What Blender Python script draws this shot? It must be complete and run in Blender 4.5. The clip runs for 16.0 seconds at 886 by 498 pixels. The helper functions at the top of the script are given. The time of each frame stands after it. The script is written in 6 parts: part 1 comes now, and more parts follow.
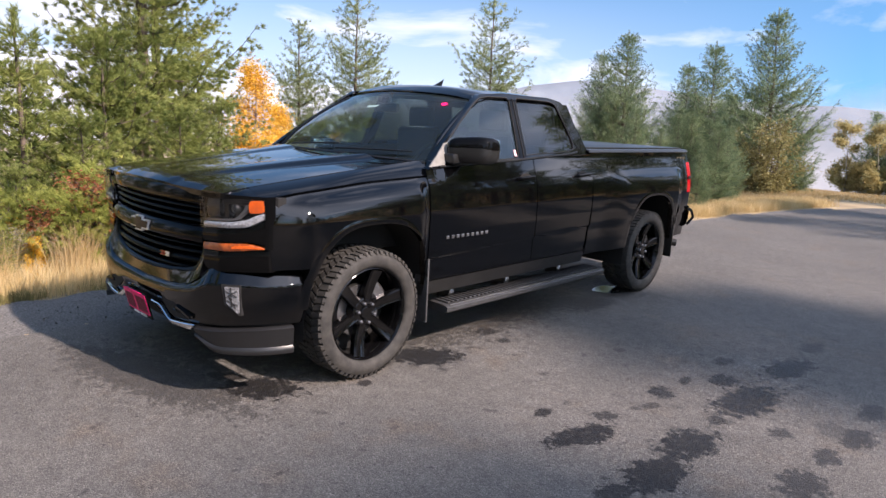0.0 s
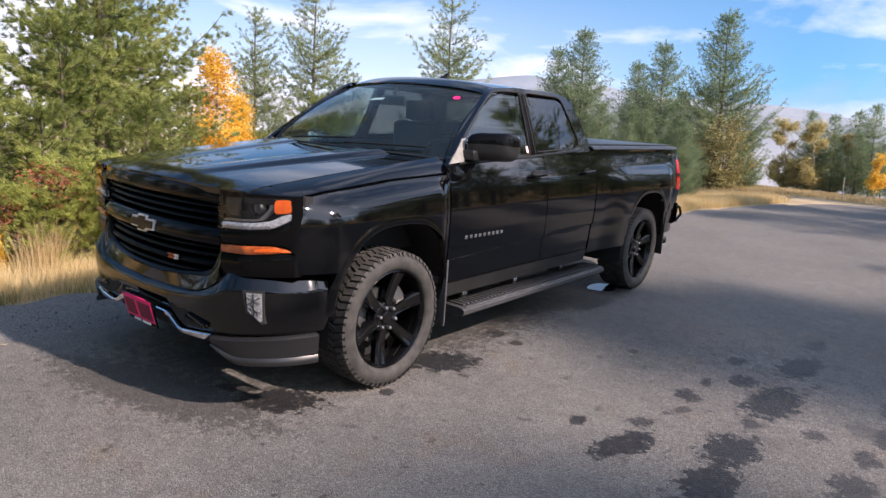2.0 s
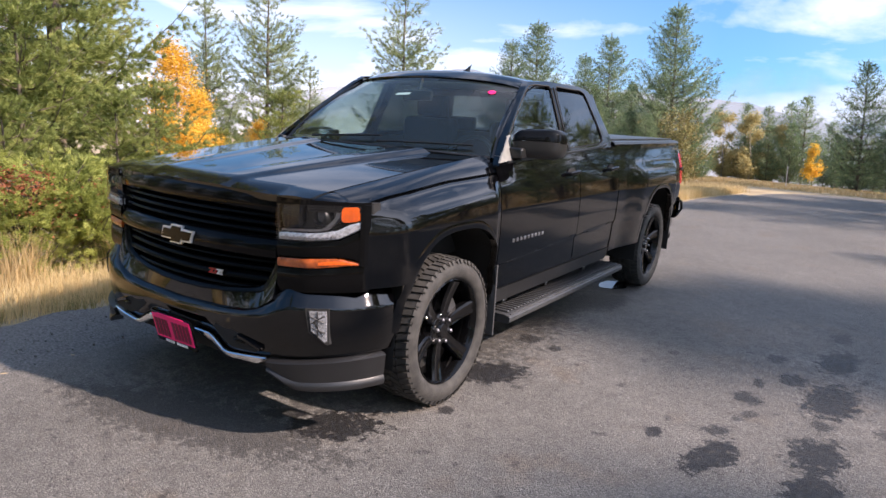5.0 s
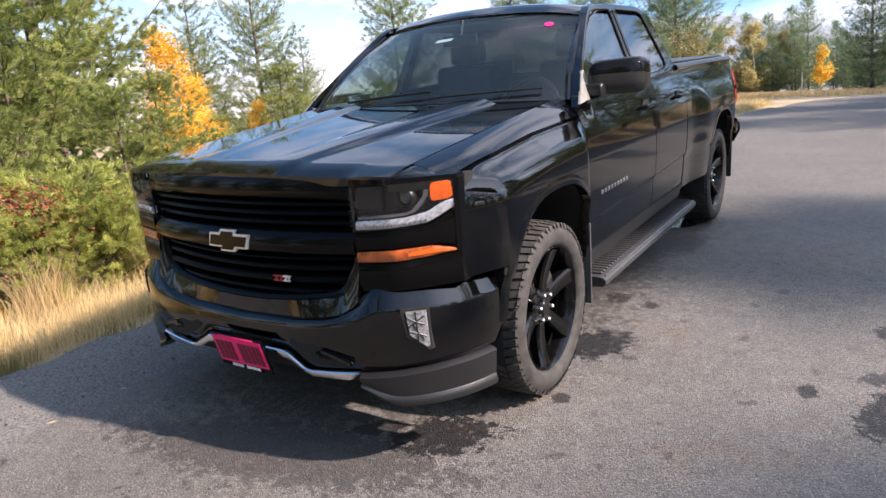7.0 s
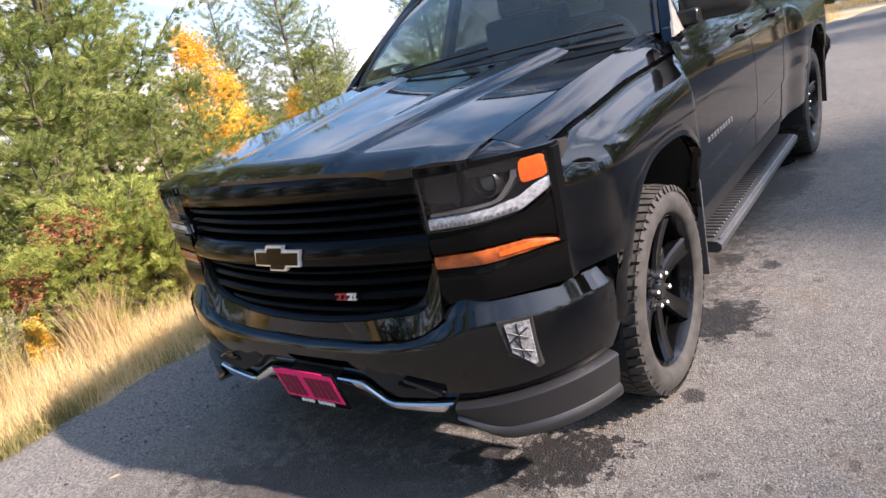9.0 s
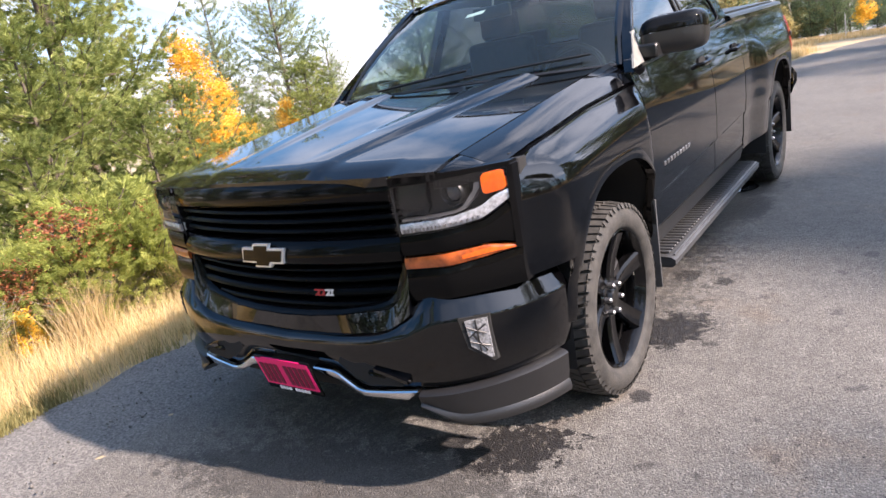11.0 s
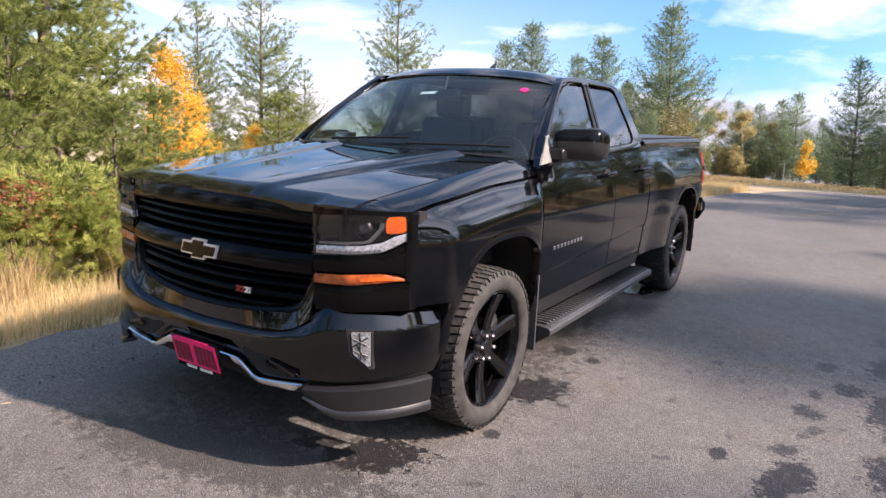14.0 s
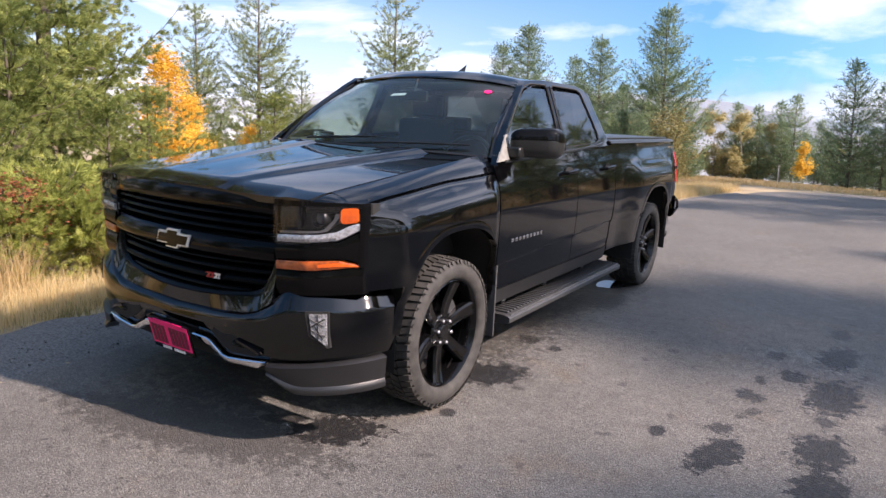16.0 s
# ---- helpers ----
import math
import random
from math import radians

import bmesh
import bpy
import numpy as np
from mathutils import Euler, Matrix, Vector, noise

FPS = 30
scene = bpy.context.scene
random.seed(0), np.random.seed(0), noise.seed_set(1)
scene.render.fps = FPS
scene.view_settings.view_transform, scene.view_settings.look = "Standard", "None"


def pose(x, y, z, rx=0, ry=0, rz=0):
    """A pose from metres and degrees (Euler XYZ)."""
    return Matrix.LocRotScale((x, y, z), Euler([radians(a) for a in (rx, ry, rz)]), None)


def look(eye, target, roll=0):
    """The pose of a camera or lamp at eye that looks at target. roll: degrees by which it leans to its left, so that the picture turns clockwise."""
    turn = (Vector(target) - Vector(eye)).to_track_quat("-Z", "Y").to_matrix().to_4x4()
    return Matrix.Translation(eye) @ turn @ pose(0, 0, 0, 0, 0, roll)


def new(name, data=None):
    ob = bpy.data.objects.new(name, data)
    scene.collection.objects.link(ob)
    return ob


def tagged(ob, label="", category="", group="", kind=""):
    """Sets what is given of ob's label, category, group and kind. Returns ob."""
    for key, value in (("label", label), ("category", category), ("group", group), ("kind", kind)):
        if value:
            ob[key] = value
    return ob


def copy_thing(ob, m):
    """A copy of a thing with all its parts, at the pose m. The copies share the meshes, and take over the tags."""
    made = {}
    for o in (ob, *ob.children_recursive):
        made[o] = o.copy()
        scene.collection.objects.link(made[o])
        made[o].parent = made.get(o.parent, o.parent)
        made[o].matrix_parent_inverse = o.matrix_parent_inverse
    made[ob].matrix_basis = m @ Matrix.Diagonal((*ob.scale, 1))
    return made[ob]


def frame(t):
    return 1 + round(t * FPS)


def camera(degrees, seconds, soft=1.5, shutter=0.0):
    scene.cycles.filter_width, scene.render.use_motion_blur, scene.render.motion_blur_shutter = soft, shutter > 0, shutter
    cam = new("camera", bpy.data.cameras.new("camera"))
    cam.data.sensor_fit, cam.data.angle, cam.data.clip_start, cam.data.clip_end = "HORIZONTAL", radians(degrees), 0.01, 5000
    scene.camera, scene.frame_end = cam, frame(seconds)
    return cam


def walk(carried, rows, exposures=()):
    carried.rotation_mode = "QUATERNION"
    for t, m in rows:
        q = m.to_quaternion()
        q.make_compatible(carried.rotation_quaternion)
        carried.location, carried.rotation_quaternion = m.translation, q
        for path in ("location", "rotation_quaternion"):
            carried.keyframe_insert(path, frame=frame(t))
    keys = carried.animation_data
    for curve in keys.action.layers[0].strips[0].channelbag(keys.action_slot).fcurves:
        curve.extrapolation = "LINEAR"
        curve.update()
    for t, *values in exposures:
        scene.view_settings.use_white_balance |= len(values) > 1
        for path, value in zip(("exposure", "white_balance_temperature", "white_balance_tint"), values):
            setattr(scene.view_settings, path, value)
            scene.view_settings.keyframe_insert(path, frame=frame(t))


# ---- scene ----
cam = camera(66.2, 16.0)
PATH = [
    (0, (4.027, -2.69, 1.631), (2.701, -1.242, 1.248), 3.1),
    (0.5, (3.934, -2.738, 1.619), (2.639, -1.262, 1.237), 3.6),
    (1, (3.8, -2.766, 1.61), (2.533, -1.267, 1.226), 3.5),
    (1.5, (3.669, -2.817, 1.616), (2.443, -1.285, 1.229), 3.6),
    (2, (3.533, -2.849, 1.612), (2.332, -1.299, 1.219), 3.9),
    (2.5, (3.399, -2.916, 1.615), (2.233, -1.338, 1.226), 3.9),
    (3, (3.274, -2.974, 1.623), (2.15, -1.365, 1.241), 3.9),
    (3.5, (3.174, -3.034, 1.618), (2.086, -1.4, 1.235), 4.0),
    (4, (3.092, -3.052, 1.598), (2.022, -1.407, 1.213), 4.1),
    (6.5, (2.37, -2.829, 1.563), (1.333, -1.188, 1.081), -0.7),
    (7, (2.221, -2.755, 1.539), (1.156, -1.144, 1.018), -4.5),
    (7.5, (2.047, -2.615, 1.523), (0.927, -1.054, 0.968), -7.9),
    (8, (1.919, -2.524, 1.521), (0.755, -1.0, 0.952), -10.2),
    (8.5, (1.86, -2.445, 1.515), (0.667, -0.95, 0.929), -11.6),
    (9, (1.831, -2.383, 1.507), (0.642, -0.887, 0.919), -12.8),
    (11.5, (2.079, -2.6, 1.537), (0.95, -1.038, 1.004), -8.1),
    (12, (2.134, -2.658, 1.542), (1.035, -1.064, 1.039), -4.7),
    (12.5, (2.198, -2.729, 1.547), (1.13, -1.106, 1.072), -1.3),
    (13, (2.259, -2.806, 1.556), (1.218, -1.157, 1.111), 1.0),
    (13.5, (2.339, -2.859, 1.555), (1.305, -1.199, 1.14), 2.0),
    (14, (2.467, -2.899, 1.552), (1.43, -1.234, 1.161), 2.7),
    (14.5, (2.604, -2.928, 1.563), (1.547, -1.274, 1.18), 3.0),
    (15, (2.695, -2.956, 1.561), (1.635, -1.305, 1.173), 3.0),
    (15.5, (2.754, -2.98, 1.56), (1.696, -1.329, 1.168), 2.8),
    (16, (2.798, -2.992, 1.561), (1.754, -1.331, 1.172), 2.8),
]
EXPOSURES = [(0.0, 0.82, 6750, 26), (4.2, 0.92, 6750, 26), (7.0, 1.2, 6800, 25), (9.0, 1.42, 6800, 25), (12.3, 1.52, 6850, 26), (13.5, 1.27, 6950, 28), (14.5, 1.1, 6900, 28), (16.0, 1.02, 6850, 27)]
walk(cam, [(t, look(eye, target, roll)) for t, eye, target, roll in PATH], EXPOSURES)

# ---- world and sun ----
SUN_WAY = Vector((1.2, 0.26, 1.0)).normalized()
world = bpy.data.worlds.new("sky")
scene.world = world
world.use_nodes = True
wt = world.node_tree
wt.nodes.clear()


def wn(kind, **vals):
    n = wt.nodes.new(kind)
    for k, v in vals.items():
        n.inputs[k].default_value = v
    return n


sky = wn("ShaderNodeTexSky")
sky.sky_type, sky.sun_disc = "NISHITA", False
sky.sun_elevation, sky.sun_rotation = radians(36), radians(78)
sky.altitude, sky.air_density, sky.dust_density, sky.ozone_density = 700, 1.0, 0.1, 1.6
skyb = wn("ShaderNodeBackground", Strength=0.13)
hue = wt.nodes.new("ShaderNodeMix")
hue.data_type, hue.blend_type = "RGBA", "MULTIPLY"
hue.inputs[0].default_value, hue.inputs[7].default_value = 1.0, (0.56, 0.98, 1.06, 1)
wt.links.new(sky.outputs[0], hue.inputs[6])
wt.links.new(hue.outputs[2], skyb.inputs[0])
tc = wn("ShaderNodeTexCoord")
# the road slopes: the sky stands by the plumb line, not by the road
plumb = wn("ShaderNodeMapping")
plumb.vector_type = "POINT"
plumb.inputs["Rotation"].default_value = (radians(3.85), radians(3.85), 0)
plumb.inputs["Location"].default_value = (0, 0, 0.10)
wt.links.new(tc.outputs["Generated"], plumb.inputs[0])
wt.links.new(plumb.outputs[0], sky.inputs["Vector"])
mp = wn("ShaderNodeMapping")
mp.inputs["Scale"].default_value = (1.0, 1.0, 3.4)
mp.inputs["Location"].default_value = (0.35, 0.1, 0.0)
wt.links.new(plumb.outputs[0], mp.inputs[0])
cn = wn("ShaderNodeTexNoise", Scale=3.6, Detail=8.0, Roughness=0.55, Distortion=0.4)
wt.links.new(mp.outputs[0], cn.inputs["Vector"])
cr = wt.nodes.new("ShaderNodeValToRGB")
cr.color_ramp.elements[0].position, cr.color_ramp.elements[1].position = 0.47, 0.66
wt.links.new(cn.outputs[0], cr.inputs[0])
# the cloud bank stands thick over the west and low down, thin overhead and to the north
sep = wn("ShaderNodeSeparateXYZ")
wt.links.new(plumb.outputs[0], sep.inputs[0])
west = wn("ShaderNodeMapRange")
for k, v in zip(("From Min", "From Max", "To Min", "To Max"), (-0.2, -0.65, 0.0, 0.95)):
    west.inputs[k].default_value = v
wt.links.new(sep.outputs[0], west.inputs[0])
low = wn("ShaderNodeMapRange")
for k, v in zip(("From Min", "From Max", "To Min", "To Max"), (0.08, -0.03, 0.0, 1.0)):
    low.inputs[k].default_value = v
wt.links.new(sep.outputs[2], low.inputs[0])
hi = wn("ShaderNodeMapRange")
for k, v in zip(("From Min", "From Max", "To Min", "To Max"), (0.40, 0.12, 0.0, 1.0)):
    hi.inputs[k].default_value = v
wt.links.new(sep.outputs[2], hi.inputs[0])


def wmath(op, a, b):
    n = wt.nodes.new("ShaderNodeMath")
    n.operation, n.use_clamp = op, True
    for k, v in enumerate((a, b)):
        if isinstance(v, float):
            n.inputs[k].default_value = v
        else:
            wt.links.new(v, n.inputs[k])
    return n.outputs[0]


east = wn("ShaderNodeMapRange")
for k, v in zip(("From Min", "From Max", "To Min", "To Max"), (-0.15, 0.35, 0.0, 0.2)):
    east.inputs[k].default_value = v
wt.links.new(sep.outputs[0], east.inputs[0])
bank = wmath("ADD", wmath("MULTIPLY", west.outputs[0], hi.outputs[0]), east.outputs[0])
thin_up = wn("ShaderNodeMapRange")
for k, v in zip(("From Min", "From Max", "To Min", "To Max"), (0.7, 0.35, 0.08, 0.9)):
    thin_up.inputs[k].default_value = v
wt.links.new(sep.outputs[2], thin_up.inputs[0])
cover = wmath("ADD", wmath("MULTIPLY", cr.outputs[0], thin_up.outputs[0]), bank)
cover = wmath("MAXIMUM", cover, low.outputs[0])
# broken cloud high over the north
lofty = wn("ShaderNodeTexNoise", Scale=2.6, Detail=7.0, Roughness=0.55, Distortion=0.5)
wt.links.new(plumb.outputs[0], lofty.inputs["Vector"])
patch = wt.nodes.new("ShaderNodeValToRGB")
patch.color_ramp.elements[0].position, patch.color_ramp.elements[1].position = 0.44, 0.6
patch.color_ramp.elements[0].color = (0.08, 0.08, 0.08, 1)
wt.links.new(lofty.outputs[0], patch.inputs[0])
high = wn("ShaderNodeMapRange")
for k, v in zip(("From Min", "From Max", "To Min", "To Max"), (0.34, 0.48, 0.0, 0.75)):
    high.inputs[k].default_value = v
wt.links.new(sep.outputs[2], high.inputs[0])
north = wn("ShaderNodeMapRange")
for k, v in zip(("From Min", "From Max", "To Min", "To Max"), (0.1, 0.45, 0.0, 1.0)):
    north.inputs[k].default_value = v
wt.links.new(sep.outputs[1], north.inputs[0])
cover = wmath("MAXIMUM", cover, wmath("MULTIPLY", patch.outputs[0], wmath("MULTIPLY", high.outputs[0], north.outputs[0])))
glow = wn("ShaderNodeMapRange")
for k, v in zip(("From Min", "From Max", "To Min", "To Max"), (0.74, 0.97, 0.0, 0.6)):
    glow.inputs[k].default_value = v
cover = wmath("MAXIMUM", cover, glow.outputs[0])
cloudb = wn("ShaderNodeBackground", Color=(0.78, 0.89, 1.0, 1), Strength=0.8)
# clouds shine brighter round the sun
near = wn("ShaderNodeVectorMath")
near.operation = "DOT_PRODUCT"
near.inputs[1].default_value = SUN_WAY
wt.links.new(tc.outputs["Generated"], near.inputs[0])
shine = wn("ShaderNodeMapRange")
for k, v in zip(("From Min", "From Max", "To Min", "To Max"), (0.3, 0.97, 0.8, 2.4)):
    shine.inputs[k].default_value = v
wt.links.new(near.outputs["Value"], shine.inputs[0])
wt.links.new(near.outputs["Value"], glow.inputs[0])
wt.links.new(shine.outputs[0], cloudb.inputs["Strength"])
mixw = wt.nodes.new("ShaderNodeMixShader")
wt.links.new(cover, mixw.inputs[0])
wt.links.new(skyb.outputs[0], mixw.inputs[1])
wt.links.new(cloudb.outputs[0], mixw.inputs[2])
wo = wt.nodes.new("ShaderNodeOutputWorld")
wt.links.new(mixw.outputs[0], wo.inputs[0])

sun = new("sun", bpy.data.lights.new("sun", "SUN"))
sun.data.energy, sun.data.angle, sun.data.color = 5.0, radians(1.5), (1.0, 0.905, 0.77)
sun.matrix_world = look(SUN_WAY * 100, (0, 0, 0))


# ---- materials ----
def mat(name, base, rough=0.5, metal=0.0, var=0.0, scale=8.0, bump=0.0, bscale=60.0, coat=0.0, second=None, spec=None):
    m = bpy.data.materials.new(name)
    m.use_nodes = True
    t = m.node_tree
    p = t.nodes["Principled BSDF"]
    p.inputs["Base Color"].default_value = (*base, 1)
    p.inputs["Roughness"].default_value = rough
    p.inputs["Metallic"].default_value = metal
    p.inputs["Coat Weight"].default_value = coat
    p.inputs["Coat Roughness"].default_value = 0.035
    p.inputs["Coat IOR"].default_value = 1.54
    if spec is not None:
        p.inputs["Specular IOR Level"].default_value = spec
    co = t.nodes.new("ShaderNodeTexCoord")
    if var or second:
        n = t.nodes.new("ShaderNodeTexNoise")
        n.inputs["Scale"].default_value, n.inputs["Detail"].default_value = scale, 6
        t.links.new(co.outputs["Object"], n.inputs["Vector"])
        r = t.nodes.new("ShaderNodeValToRGB")
        hi_c = second or tuple(min(1, c * (1 + var)) for c in base)
        lo_c = base if second else tuple(c * (1 - var) for c in base)
        r.color_ramp.elements[0].position, r.color_ramp.elements[1].position = 0.35, 0.68
        r.color_ramp.elements[0].color, r.color_ramp.elements[1].color = (*lo_c, 1), (*hi_c, 1)
        t.links.new(n.outputs[0], r.inputs[0])
        t.links.new(r.outputs[0], p.inputs["Base Color"])
    if bump:
        n = t.nodes.new("ShaderNodeTexNoise")
        n.inputs["Scale"].default_value, n.inputs["Detail"].default_value = bscale, 4
        t.links.new(co.outputs["Object"], n.inputs["Vector"])
        b = t.nodes.new("ShaderNodeBump")
        b.inputs["Strength"].default_value, b.inputs["Distance"].default_value = bump, 0.01
        t.links.new(n.outputs[0], b.inputs["Height"])
        t.links.new(b.outputs[0], p.inputs["Normal"])
    return m


def leaf_mat(name, a, b, c, trans=0.3):
    """Foliage: three tones by leaf, some light through the blade."""
    m = bpy.data.materials.new(name)
    m.use_nodes = True
    t = m.node_tree
    p = t.nodes["Principled BSDF"]
    p.inputs["Roughness"].default_value, p.inputs["Specular IOR Level"].default_value = 0.6, 0.25
    g = t.nodes.new("ShaderNodeNewGeometry")
    r = t.nodes.new("ShaderNodeValToRGB")
    r.color_ramp.elements[0].color, r.color_ramp.elements[1].color = (*a, 1), (*c, 1)
    e = r.color_ramp.elements.new(0.5)
    e.color = (*b, 1)
    co = t.nodes.new("ShaderNodeTexCoord")
    n = t.nodes.new("ShaderNodeTexNoise")
    n.inputs["Scale"].default_value, n.inputs["Detail"].default_value = 1.6, 3
    t.links.new(co.outputs["Object"], n.inputs["Vector"])
    mx = t.nodes.new("ShaderNodeMath")
    mx.operation = "MULTIPLY_ADD"
    mx.inputs[1].default_value = 0.45
    ms = t.nodes.new("ShaderNodeMath")
    ms.operation = "MULTIPLY_ADD"
    ms.inputs[1].default_value, ms.inputs[2].default_value = 1.9, -0.65
    t.links.new(n.outputs[0], ms.inputs[0])
    t.links.new(g.outputs["Random Per Island"], mx.inputs[0])
    t.links.new(ms.outputs[0], mx.inputs[2])
    t.links.new(mx.outputs[0], r.inputs[0])
    t.links.new(r.outputs[0], p.inputs["Base Color"])
    tr = t.nodes.new("ShaderNodeBsdfTranslucent")
    t.links.new(r.outputs[0], tr.inputs[0])
    mix = t.nodes.new("ShaderNodeMixShader")
    mix.inputs[0].default_value = trans
    t.links.new(p.outputs[0], mix.inputs[1])
    t.links.new(tr.outputs[0], mix.inputs[2])
    t.links.new(mix.outputs[0], t.nodes["Material Output"].inputs[0])
    return m


def glass_mat(name, tint, ior=1.5, veil=0.0):
    """A thin tinted pane: gloss by Fresnel over see-through tint."""
    m = bpy.data.materials.new(name)
    m.use_nodes = True
    t = m.node_tree
    t.nodes.remove(t.nodes["Principled BSDF"])
    gl = t.nodes.new("ShaderNodeBsdfGlossy")
    gl.inputs["Roughness"].default_value = 0.015
    tr = t.nodes.new("ShaderNodeBsdfTransparent")
    tr.inputs[0].default_value = (*tint, 1)
    lw = t.nodes.new("ShaderNodeLayerWeight")
    lw.inputs[0].default_value = 0.5
    pw = t.nodes.new("ShaderNodeMath")
    pw.operation = "POWER"
    pw.inputs[1].default_value = 5.0
    t.links.new(lw.outputs["Facing"], pw.inputs[0])
    f0 = ((ior - 1) / (ior + 1)) ** 2
    fr = t.nodes.new("ShaderNodeMath")
    fr.operation = "MULTIPLY_ADD"
    fr.inputs[1].default_value, fr.inputs[2].default_value = 1 - f0, f0
    t.links.new(pw.outputs[0], fr.inputs[0])
    mix = t.nodes.new("ShaderNodeMixShader")
    t.links.new(fr.outputs[0], mix.inputs[0])
    t.links.new(tr.outputs[0], mix.inputs[1])
    t.links.new(gl.outputs[0], mix.inputs[2])
    out = mix.outputs[0]
    # a thin pale teal layer mixed over the whole pane
    if veil:
        df = t.nodes.new("ShaderNodeBsdfDiffuse")
        df.inputs[0].default_value = (0.5, 0.64, 0.62, 1)
        film = t.nodes.new("ShaderNodeMixShader")
        film.inputs[0].default_value = veil
        t.links.new(out, film.inputs[1])
        t.links.new(df.outputs[0], film.inputs[2])
        out = film.outputs[0]
    t.links.new(out, t.nodes["Material Output"].inputs[0])
    return m


PAINT = mat("black_paint", (0.0012, 0.0012, 0.0015), 0.3, coat=1.0, spec=0.0)
GLOSS = mat("gloss_black", (0.003, 0.003, 0.0032), 0.05, spec=0.14)
SATIN = mat("satin_black", (0.012, 0.012, 0.012), 0.35, var=0.2, bump=0.05)
PLASTIC = mat("grey_plastic", (0.05, 0.051, 0.053), 0.5, var=0.15, scale=30, bump=0.12, bscale=400)
BLACK = mat("dark_liner", (0.006, 0.006, 0.006), 0.8)
RUBBER = mat("tyre_rubber", (0.02, 0.0193, 0.018), 0.75, second=(0.046, 0.043, 0.039), scale=18, bump=0.25, bscale=120)
CHROME = mat("chrome", (0.75, 0.76, 0.78), 0.16, 1.0)
FOGLENS = mat("fog_lens", (0.36, 0.37, 0.39), 0.2, 0.6, var=0.5, scale=110)
WHEELBLACK = mat("wheel_gloss", (0.003, 0.003, 0.0033), 0.07, spec=0.32)
GRILLEBLACK = mat("grille_black", (0.0025, 0.0025, 0.0027), 0.22, spec=0.06)
RIM = mat("badge_rim", (0.78, 0.79, 0.8), 0.38, 0.55)
BADGE = mat("badge_silver", (0.72, 0.73, 0.75), 0.3, 0.5)
LIP = mat("dark_lip_plastic", (0.013, 0.013, 0.0138), 0.34, var=0.1, bump=0.05, bscale=300)
STEP = mat("step_plastic", (0.035, 0.036, 0.038), 0.5, var=0.2, scale=20, bump=0.1, bscale=300)
SILVER = mat("silver_lens", (0.7, 0.71, 0.73), 0.22, 0.55, var=0.35, scale=70)
AMBER = mat("amber_lens", (0.72, 0.11, 0.008), 0.18, coat=0.6, var=0.15, scale=60)
AMBER_DARK = mat("amber_reflector", (0.36, 0.075, 0.015), 0.2, coat=0.6, var=0.4, scale=30)
REDLENS = mat("red_lens", (0.32, 0.006, 0.01), 0.15, coat=0.4)
PINK = mat("pink_paint", (0.9, 0.016, 0.16), 0.45)
PLATEDARK = mat("dark_maroon_ink", (0.16, 0.005, 0.03), 0.5)
WHITE = mat("white_paper", (0.8, 0.8, 0.8), 0.6)
LENS = glass_mat("lamp_lens", (0.88, 0.88, 0.9))
WINDSHIELD = glass_mat("windshield_glass", (0.62, 0.76, 0.74), 1.75, 0.014)
TINTED = glass_mat("tinted_glass", (0.36, 0.38, 0.38), 1.9)
FRONT_TINT = glass_mat("front_tinted_glass", (0.62, 0.68, 0.66), 1.9)
SEAT = mat("dark_cloth", (0.035, 0.035, 0.037), 0.85, var=0.2, scale=40)
DASH = mat("dash_plastic", (0.08, 0.08, 0.082), 0.6, var=0.1)
METALGREY = mat("brake_steel", (0.3, 0.3, 0.31), 0.35, 0.9, var=0.2)
BARK = mat("bark", (0.11, 0.085, 0.065), 0.9, var=0.4, scale=6, bump=0.6, bscale=25)
PALEBARK = mat("pale_bark", (0.3, 0.27, 0.22), 0.85, var=0.35, scale=8, bump=0.3)
NEEDLE = leaf_mat("pine_needles", (0.058, 0.085, 0.022), (0.205, 0.25, 0.07), (0.43, 0.45, 0.15), 0.42)
NEEDLE_YOUNG = leaf_mat("young_needles", (0.12, 0.15, 0.034), (0.34, 0.38, 0.095), (0.57, 0.58, 0.19), 0.48)
NEEDLE_PALE = leaf_mat("pale_pine_needles", (0.09, 0.13, 0.058), (0.22, 0.275, 0.13), (0.38, 0.43, 0.23), 0.42)
NEEDLE_BLUE = leaf_mat("fir_needles", (0.06, 0.105, 0.058), (0.175, 0.245, 0.13), (0.34, 0.41, 0.22), 0.42)
GOLD = leaf_mat("golden_leaves", (0.55, 0.32, 0.03), (0.76, 0.48, 0.06), (0.86, 0.6, 0.13), 0.4)
ORANGE = leaf_mat("orange_leaves", (0.52, 0.26, 0.022), (0.76, 0.45, 0.05), (0.88, 0.63, 0.14), 0.45)
PEACH = leaf_mat("peach_leaves", (0.24, 0.2, 0.085), (0.42, 0.36, 0.16), (0.58, 0.5, 0.26), 0.45)
SHRUB = leaf_mat("shrub_leaves", (0.1, 0.125, 0.035), (0.24, 0.27, 0.075), (0.44, 0.42, 0.13), 0.4)
TAN = leaf_mat("tan_leaves", (0.15, 0.13, 0.055), (0.27, 0.24, 0.1), (0.37, 0.34, 0.16), 0.4)
RUST = leaf_mat("rust_leaves", (0.26, 0.075, 0.04), (0.4, 0.145, 0.07), (0.46, 0.25, 0.12), 0.4)
FIELDGRASS = leaf_mat("field_grass_blades", (0.32, 0.22, 0.09), (0.48, 0.35, 0.17), (0.6, 0.46, 0.26), 0.4)
